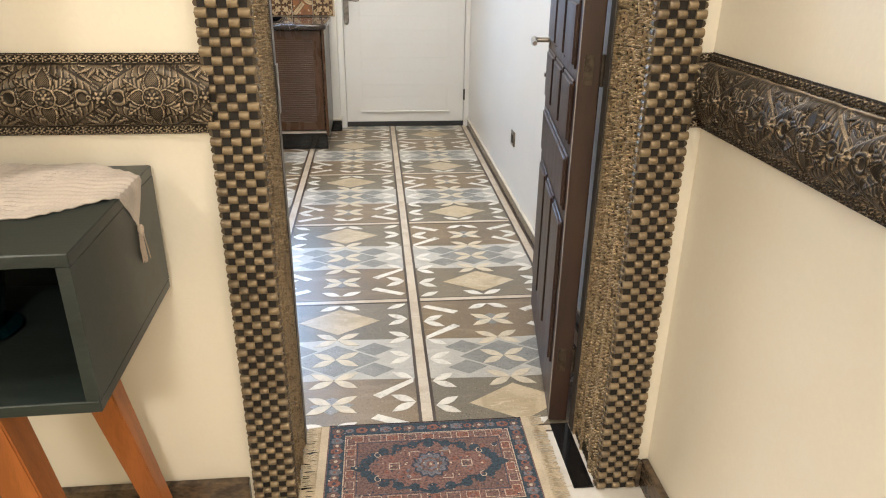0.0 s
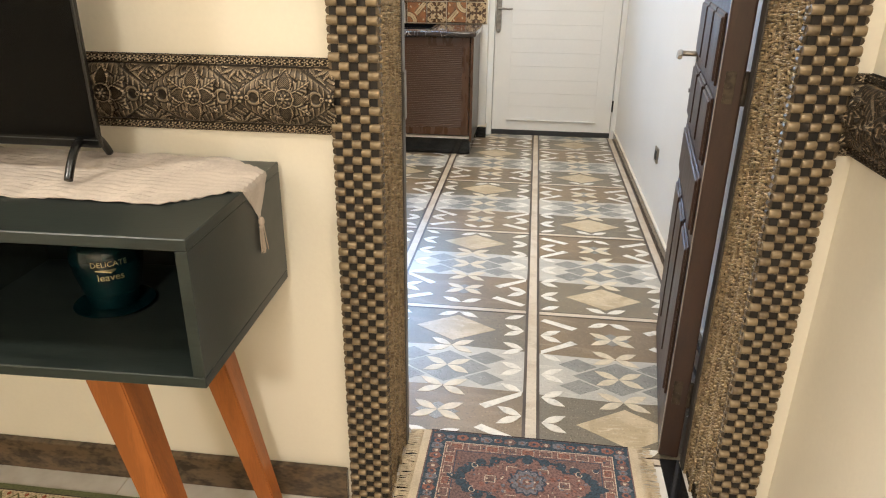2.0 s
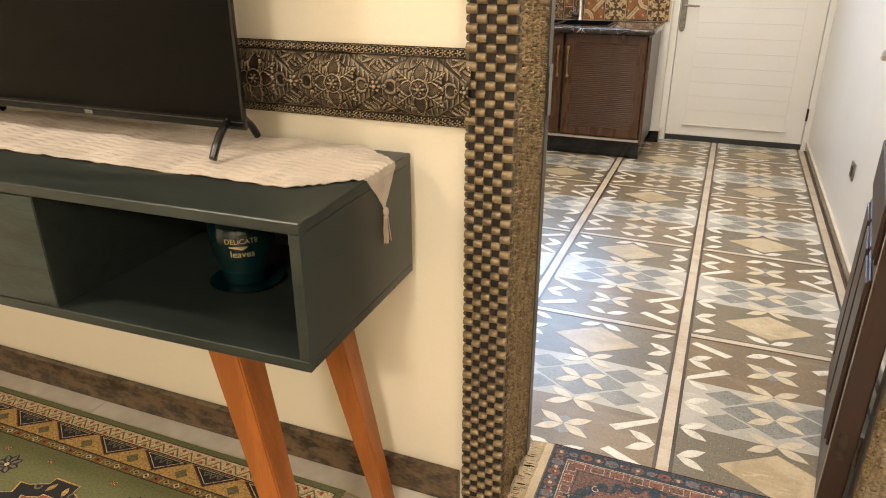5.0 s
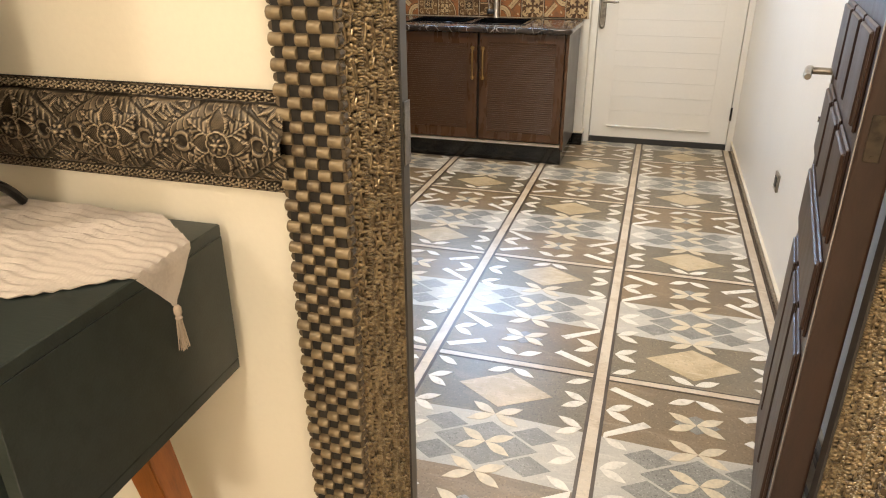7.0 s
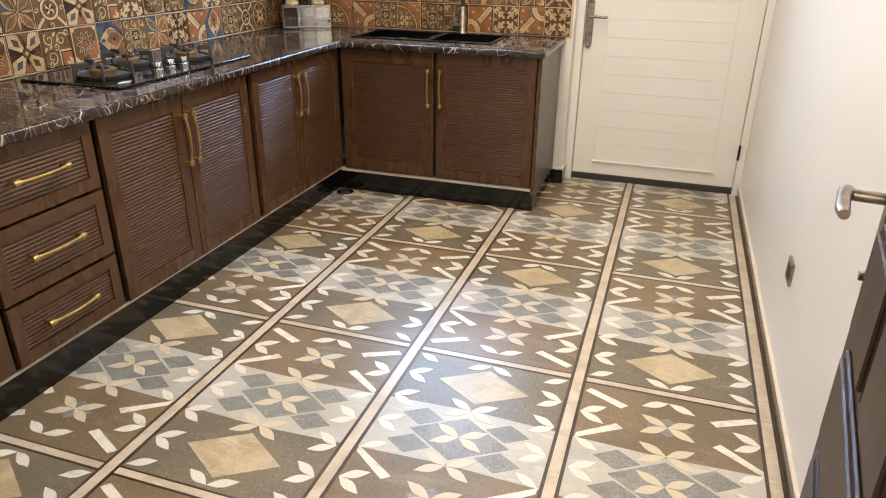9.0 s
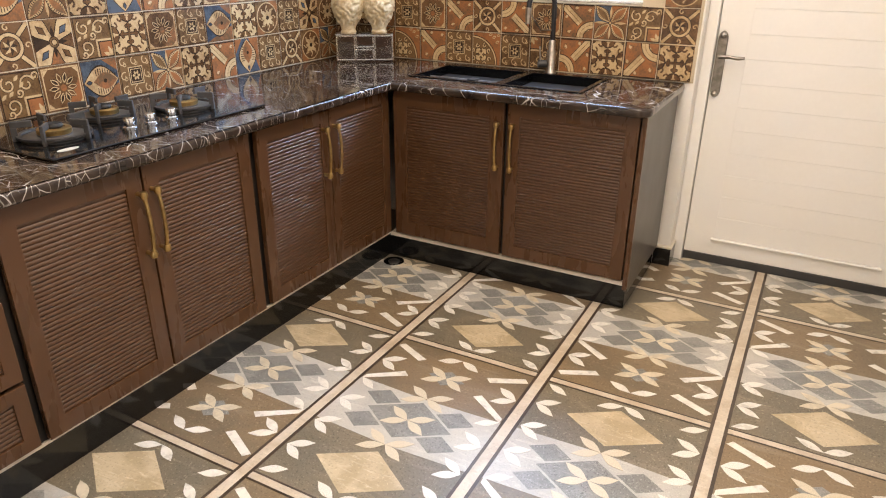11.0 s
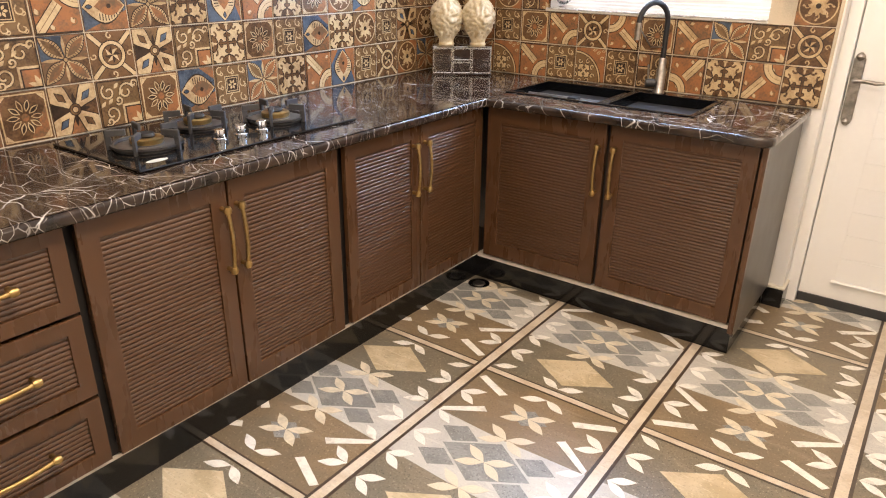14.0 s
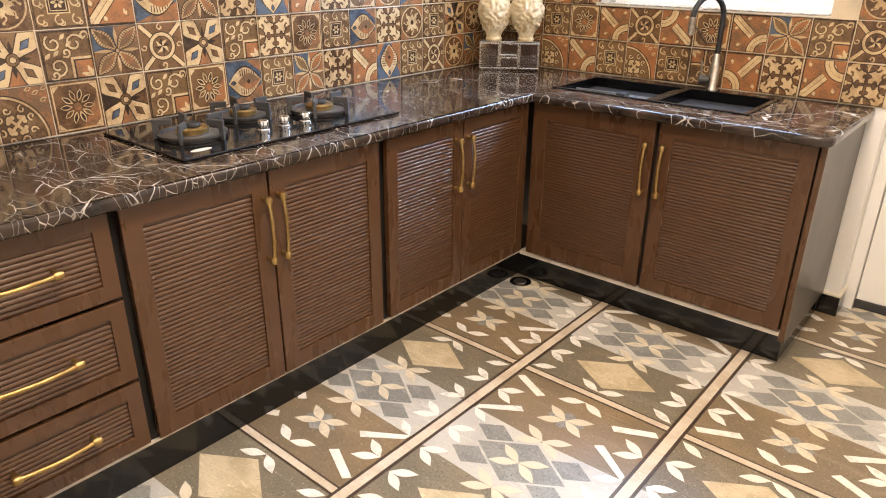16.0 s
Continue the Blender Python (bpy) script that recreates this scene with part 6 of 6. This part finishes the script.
for k in range(26):
    a, r = rng.random() * 6.28, 0.004 * rng.random()
    p = (tx + r * math.cos(a), ty + r * math.sin(a), tz - 0.016)
    e = (tx + 2.6 * r * math.cos(a), ty + 3.2 * r * math.sin(a) + 0.002, tz - 0.070 - 0.012 * rng.random())
    tube([p, tuple((u + v) / 2 + 0.001 * (rng.random() - 0.5) for u, v in zip(p, e)), e], 0.0009, 4, bm)
part("tassel", bm, M["thread"], runner, "beige thread tassel", smooth=True)

# jar in the open compartment
M["teal"] = material("dark_teal_glazed_ceramic", (0.002, 0.015, 0.018), 0.12, vary=0.2, scale=12)
M["gold_print"] = material("gold_print", (0.75, 0.60, 0.33), 0.35, metal=0.6, vary=0.05)
JX, JY, JZ = -0.724, 1.352, TZ0 + TT
jar = thing("lidded_jar", "dark teal ceramic jar with gold lettering on a saucer", "jar", pose(JX, JY, JZ + 0.008))
part("body", lathe([(0.040, 0), (0.047, 0.004), (0.054, 0.03), (0.066, 0.075), (0.071, 0.110), (0.068, 0.135), (0.056, 0.148), (0.060, 0.152), (0.060, 0.156)], 36), M["teal"], jar, smooth=True)
part("lid", lathe([(0.060, 0.156), (0.061, 0.160), (0.046, 0.170), (0.014, 0.176), (0.009, 0.182), (0.012, 0.190), (0.004, 0.195)], 32), M["teal"], jar, smooth=True)


def lettering(name, text, size, x, y, z, yaw, parent, radius):
    cu = bpy.data.curves.new(name, "FONT")
    cu.body, cu.size, cu.align_x, cu.extrude = text, size, "CENTER", 0.0003
    tmp = bpy.data.objects.new(name, cu)
    me = bpy.data.meshes.new_from_object(tmp)
    bpy.data.objects.remove(tmp)
    for v in me.vertices:  # wrap round the jar
        a = v.co.x / radius + yaw
        v.co = Vector((x + (radius + 0.0006) * math.sin(a), y - (radius + 0.0006) * math.cos(a), z + v.co.y))
    me.materials.append(M["gold_print"])
    ob = new(name, me)
    ob.parent = parent
    return ob


lettering("lettering", "DELICATE", 0.0155, 0, 0, 0.108, 0.62, jar, 0.0713)
part("small_print", box(0.012, 0.05, -0.0675, -0.05, 0.0985, 0.101), M["gold_print"], jar)
lettering("lettering", "leaves", 0.021, 0, 0, 0.077, 0.62, jar, 0.0675)
tagged(part("saucer", lathe([(0.040, 0), (0.044, 0.002), (0.072, 0.006), (0.080, 0.010), (0.078, 0.0105), (0.04, 0.0078), (0.006, 0.0078)], 36, None, (JX, JY, JZ)), M["teal"], smooth=True), "dark teal ceramic saucer below the jar", "saucer")


# ---- rugs ----
def wool(name, base, vary=0.28):
    return material(name, base, 0.95, vary=vary, scale=150, fine=420, bump=0.0012)


def fringe(name, x0, x1, y0, y1, n, along_x, droop, mat, parent, seed, z=0.006):
    """Loose knotted threads along one end."""
    rng = random.Random(seed)
    bm = bmesh.new()
    for k in range(n):
        t = (k + rng.random() * 0.6) / n
        y = y0 + (y1 - y0) * t
        w = 0.013 * (rng.random() - 0.5)
        ln = (x1 - x0) * (0.85 + 0.25 * rng.random())
        pts = [(x0, y, z), (x0 + ln * 0.35, y + w * 0.5, z + 0.003 * rng.random()), (x0 + ln * 0.7, y + w, z * 0.6), (x0 + ln, y + w * (1 + rng.random()), 0.0025)]
        tube(pts, 0.0016, 5, bm)
    return tagged(part(name, bm, mat, parent, smooth=True), kind="stuff")


# small rug on the threshold
RM = [wool("dusty_rose_wool", (0.265, 0.148, 0.128)), wool("navy_wool", (0.062, 0.080, 0.117)), wool("rust_wool", (0.30, 0.130, 0.095)), wool("cream_wool", (0.662, 0.538, 0.414)),
      wool("slate_wool", (0.207, 0.207, 0.241)), wool("mauve_brown_wool", (0.214, 0.131, 0.117)), wool("teal_wool", (0.045, 0.075, 0.105))]
ROSE, NAVY, RUST, CRM, SLATE, MAUVE, TEAL = range(7)
M["fringe"] = material("cream_cotton_fringe", (0.62, 0.51, 0.36), 0.9, vary=0.15, fine=200, bump=0.0005)
RW, RH = 0.602, 0.395
rug = thing("small_rug", "small rose and navy patterned rug with cream fringes in the doorway", "rug", pose(0.174, 1.708, 0.0046, 0, 0, -0.3))
o = Ornament(0.00022)
o.bm.verts.ensure_lookup_table()
w, h = RW / 2, RH / 2
rng = random.Random(11)
o.rect(-w, -h, w, h, MAUVE, 0)
o.border(-w + .004, -h + .004, w - .004, h - .004, .046, TEAL, 1)
for k in range(60):  # busy outer band
    t = k / 60 * 4
    s, e = int(t), t % 1
    x, y = ((-w + .027 + e * (RW - .054), -h + .027), (w - .027, -h + .027 + e * (RH - .054)), (w - .027 - e * (RW - .054), h - .027), (-w + .027, h - .027 - e * (RH - .054)))[s]
    o.disc(x, y, .012 + .005 * (k % 2), (MAUVE, RUST, SLATE)[k % 3], 2, 7, 0, .2, 5), o.disc(x, y, .006, (CRM, NAVY, ROSE)[k % 3], 3, 6)
o.border(-w + .05, -h + .05, w - .05, h - .05, .003, CRM, 2)
o.border(-w + .053, -h + .053, w - .053, h - .053, .034, ROSE, 2)
for n, a in ((9, 0), (6, 1)):
    for k in range(n):
        for sg in (-1, 1):
            t = (k + .5) / n * 2 - 1
            x, y = (t * (w - .06), sg * (h - .070)) if a == 0 else (sg * (w - .070), t * (h - .06))
            hw, hh = (.019, .013) if a == 0 else (.013, .016)
            o.rect(x - hw, y - hh, x + hw, y + hh, CRM, 4), o.rect(x - hw + .002, y - hh + .002, x + hw - .002, y + hh - .002, (RUST, MAUVE)[k % 2], 5), o.disc(x, y, .006, ROSE, 6, 6)
o.border(-w + .087, -h + .087, w - .087, h - .087, .003, NAVY, 3)
o.rect(-w + .09, -h + .09, w - .09, h - .09, MAUVE, 2)
# serrated navy medallion
for sx, slot, lay in ((1.0, TEAL, 4), (.90, ROSE, 5)):
    pts = []
    for k in range(48):
        a = 2 * math.pi * k / 48
        r = 1 + .09 * math.cos(12 * a) + .10 * math.cos(4 * a)
        pts.append((sx * .205 * r * math.cos(a) * .95, sx * .100 * r * math.sin(a)))
    o.poly(pts, slot, lay)
for k in range(24):
    a = 2 * math.pi * k / 24
    o.disc(.192 * math.cos(a), .092 * math.sin(a), .017, TEAL, 6, 8)
for k in range(46):
    a, r = rng.random() * 6.28, .3 + .6 * rng.random()
    x, y = .17 * r * math.cos(a), .08 * r * math.sin(a)
    o.disc(x, y, .006 + .004 * rng.random(), (RUST, MAUVE, SLATE, RUST)[k % 4], 7, 7)
for sx in (-1, 1):
    o.rect(sx * .105 - .016, -.014, sx * .105 + .016, .014, CRM, 8), o.rect(sx * .105 - .013, -.011, sx * .105 + .013, .011, MAUVE, 9)
    for sy in (-1, 1):
        o.line([(sx * .03, sy * .058), (sx * .06, sy * .058), (sx * .06, sy * .040)], .003, CRM, 8)
        o.curl(sx * .15, sy * .05, .014, 90, .9, .003, CRM, 8)
for k in range(40):
    x, y = (rng.random() * 2 - 1) * (w - .10), (rng.random() * 2 - 1) * (h - .10)
    if (x / .2) ** 2 + (y / .1) ** 2 > 1.15:
        o.disc(x, y, .006 + .005 * rng.random(), (SLATE, RUST, NAVY, ROSE)[k % 4], 4, 7)
        o.curl(x, y, .012, rng.random() * 360, .8, .002, (CRM, ROSE)[k % 2], 5)
o.disc(0, 0, .052, NAVY, 9, 48, 0, .10, 12), o.disc(0, 0, .045, SLATE, 10, 48, 0, .10, 12), o.disc(0, 0, .030, MAUVE, 11, 32, 0, .1, 8), o.disc(0, 0, .022, SLATE, 12, 24, 0, .12, 8), o.disc(0, 0, .013, ROSE, 13, 16), o.disc(0, 0, .005, CRM, 14, 8)
for k in range(420):  # small sprigs woven all over
    x, y = (rng.random() * 2 - 1) * (w - .006), (rng.random() * 2 - 1) * (h - .006)
    o.disc(x, y, .0022 + .002 * rng.random(), (CRM, NAVY, RUST, SLATE, MAUVE, ROSE, TEAL)[k % 7], 15, 5)
part("pattern", o.bm, RM, rug).location = (0, 0, 0.0042)
part("pile", box(-w, w, -h, h, 0, 0.004, 0.001), RM[MAUVE], rug)
M["binding"] = wool("dark_binding_wool", (0.03, 0.022, 0.025))
for s in (-1, 1):
    part("binding", box(-w, w, s * h - .002, s * h + .002, .0, .0048), M["binding"], rug, "dark bound edge")
for s in (-1, 1):
    part("end_band", box(min(s * w, s * (w + .024)), max(s * w, s * (w + .024)), -h, h, 0, 0.0038, 0.001), M["fringe"], rug, "cream woven end band")
    fringe("fringe", s * (w + .023), s * (w + .068), -h, h, 125, True, 0, M["fringe"], rug, 4 + s, 0.003)

# green carpet in front of the television stand
CM = [wool("sage_green_wool", (0.170, 0.180, 0.082), 0.16), wool("gold_wool", (0.60, 0.39, 0.14)), wool("maroon_black_wool", (0.035, 0.018, 0.022)), wool("ivory_wool", (0.74, 0.61, 0.40)),
      wool("brick_wool", (0.42, 0.11, 0.045)), wool("ink_blue_wool", (0.018, 0.020, 0.028)), wool("grey_wool", (0.20, 0.18, 0.14)), wool("olive_wool", (0.20, 0.17, 0.065))]
GRN, GLD, MRN, IVO, BRK, INK, GRY, OLV = range(8)
CX0, CX1, CY0, CY1 = -2.075, -0.608, -0.78, 1.505
cw, ch = (CX1 - CX0) / 2, (CY1 - CY0) / 2
carpet = thing("carpet", "sage green carpet with gold geometric borders and an ink-blue medallion", "carpet", pose((CX0 + CX1) / 2, (CY0 + CY1) / 2, 0.0005))
o = Ornament(0.00025)
o.rect(-cw, -ch, cw, ch, GRN, 0)
o.border(-cw + .022, -ch + .022, cw - .022, ch - .022, .045, IVO, 1)
o.border(-cw + .020, -ch + .020, cw - .020, ch - .020, .003, MRN, 2)
o.border(-cw + .066, -ch + .066, cw - .066, ch - .066, .004, MRN, 2)
o.border(-cw + .070, -ch + .070, cw - .070, ch - .070, .072, GLD, 1)
o.border(-cw + .141, -ch + .141, cw - .141, ch - .141, .004, MRN, 2)
o.border(-cw + .145, -ch + .145, cw - .145, ch - .145, .026, OLV, 1)
o.border(-cw + .170, -ch + .170, cw - .170, ch - .170, .003, MRN, 2)


def along(pitch, inset, paint):
    """Repeat a motif along all four edges: paint(place) with place(u along, v outwards)."""
    for ex, ey, half, off in ((1, 0, cw, ch), (-1, 0, cw, ch), (0, 1, ch, cw), (0, -1, ch, cw)):
        n = int((2 * (half - inset)) / pitch)
        for k in range(n):
            s = (k + .5 - n / 2) * pitch

            def place(u, v, s=s, ex=ex, ey=ey, off=off):
                d = off - inset + v
                return ((s + u) * ex - d * ey, (s + u) * ey + d * ex)
            paint(place, k)


def zig(p, k):
    o.poly([p(-.026, -.018), p(0, .015), p(.026, -.018), p(.020, -.018), p(0, .008), p(-.020, -.018)], OLV, 3)
    o.poly([p(-.010, -.018), p(0, -.004), p(.010, -.018)], BRK, 3)
    for u in (.026,):
        o.poly([p(u - .007, .010), p(u, .018), p(u + .007, .010), p(u, .002)], BRK, 4)


def tri(p, k):
    o.poly([p(-.088, -.034), p(.0, .034), p(.088, -.034)][::1], GLD, 3)
    o.poly([p(-.085, .034), p(0, -.030), p(.085, .034)], MRN, 3)
    o.poly([p(-.066, .030), p(0, -.020), p(.066, .030)], IVO, 4)
    o.poly([p(-.060, .028), p(0, -.017), p(.060, .028)], INK, 5)
    for u in (-.022, 0, .022):
        o.line([p(u - .008, .020), p(u, .004 - abs(u) * -.2), p(u + .008, .020)], .004, GRY, 6)
    o.line([p(-.03, .022), p(.03, .022)], .003, GRY, 6)
    for u in (.089,):
        o.poly([p(u - .022, -.010), p(u, .010), p(u + .022, -.010), p(u, -.030)], OLV, 5)
        o.poly([p(u - .010, -.010), p(u, -.001), p(u + .010, -.010), p(u, -.019)], GRY, 6)
    for t in range(8):
        u = .078 - t * .0105
        for s in (-1, 1):
            o.rect(*[f for f in (lambda a: (a[0] - .0022, a[1] - .0022, a[0] + .0022, a[1] + .0022))(p(s * u, .030 - (.078 - u) * .78))], BRK, 7)


def small(p, k):
    o.poly([p(-.012, 0), p(0, .010), p(.012, 0), p(0, -.010)], (BRK, GLD, IVO)[k % 3], 3)
    o.poly([p(-.005, 0), p(0, .005), p(.005, 0), p(0, -.005)], MRN, 4)
    o.line([p(.016, -.009), p(.020, .009)], .004, GLD, 3)


along(.052, .0445, zig)
along(.178, .106, tri)
along(.036, .158, small)


def star(x, y, r=.043):
    for k in range(8):
        a = math.pi * k / 4
        o.lens(x, y, x + r * math.cos(a), y + r * math.sin(a), .30 * r, INK, 3)
        o.lens(x + .2 * r * math.cos(a), y + .2 * r * math.sin(a), x + .9 * r * math.cos(a), y + .9 * r * math.sin(a), .13 * r, GRY, 4)
    o.disc(x, y, .18 * r, IVO, 5, 8)


def blossom(x, y, r=.040):
    for k in range(4):
        a = math.pi / 4 + math.pi * k / 2
        o.lens(x, y, x + r * 1.1 * math.cos(a), y + r * .8 * math.sin(a), .3 * r, MRN, 3), o.lens(x, y, x + r * math.cos(a), y + r * .7 * math.sin(a), .2 * r, IVO, 4)
    o.disc(x, y, .55 * r, BRK, 5, 8), o.disc(x, y, .22 * r, GLD, 6, 6)


YE = ch - (CY1 - 1.235)  # row of stars, from the carpet's middle
for sy in (-1, 1):
    for sx in (-1, 1):
        star(sx * .229, sy * YE), blossom(sx * .364, sy * (YE + .028))
        star(sx * .30, sy * (YE - .30)), blossom(sx * .43, sy * (YE - .22))
        blossom(sx * .12, sy * (YE + .055), .012), blossom(sx * .29, sy * (YE + .052), .012), star(sx * .40, sy * (YE - .42), .022)
        # ivory corner piece with a brick lozenge
        cx, cy = sx * (cw - .245), sy * (ch - .235)
        o.poly([(cx - .10 * sx, cy + .062 * sy), (cx + .072 * sx, cy + .062 * sy), (cx + .072 * sx, cy - .14 * sy), (cx + .03 * sx, cy - .06 * sy)], IVO, 3)
        for k in range(7):
            o.line([(cx - .10 * sx + k * .021 * sx, cy + (.04 - .016 * k) * sy), (cx - .10 * sx + k * .021 * sx, cy + (.075 - .016 * k) * sy)], .005, INK, 4)
        o.poly([(cx - .03 * sx, cy + .055 * sy), (cx + .03 * sx, cy + .015 * sy), (cx + .066 * sx, cy + .055 * sy)], BRK, 5)
    # stepped medallion towards this end
    my = sy * (YE - .085)
    steps = [(.0, .098), (.045, .098), (.045, .075), (.10, .050), (.13, .050), (.118, .012), (.175, -.012), (.175, -.16)]
    for k, (sc, slot) in enumerate(((1.0, GLD), (.95, INK), (.62, IVO), (.58, BRK), (.28, GLD), (.23, INK))):
        half = [(x * sc, (y if sc > .7 else y * .8) * sc - (0 if sc > .7 else .012)) for x, y in steps]
        o.poly([(x, my + sy * y) for x, y in half] + [(-x, my + sy * y) for x, y in half[::-1]], slot, 3 + k)
    for sx in (-1, 1):
        o.curl(sx * .06, my + sy * .055, .018, 90, .9, .006, GRY, 9), o.lens(sx * .02, my + sy * .08, sx * .03, my + sy * .045, .008, GLD, 9)
        o.lens(sx * .05, my - sy * .02, sx * .02, my + sy * .02, .010, IVO, 10)
o.rect(-.175, -(YE - .085) + .0, .175, (YE - .085) - .0, INK, 2)
part("pattern", o.bm, CM, carpet).location = (0, 0, 0.0072)
part("pile", box(-cw, cw, -ch, ch, 0, 0.007, 0.002), CM[GRN], carpet)
for s in (-1, 1):
    fringe("fringe", s * (cw - .002), s * (cw + .052), -ch, ch, 420, True, 0, M["fringe"], carpet, 8 + s, 0.006)
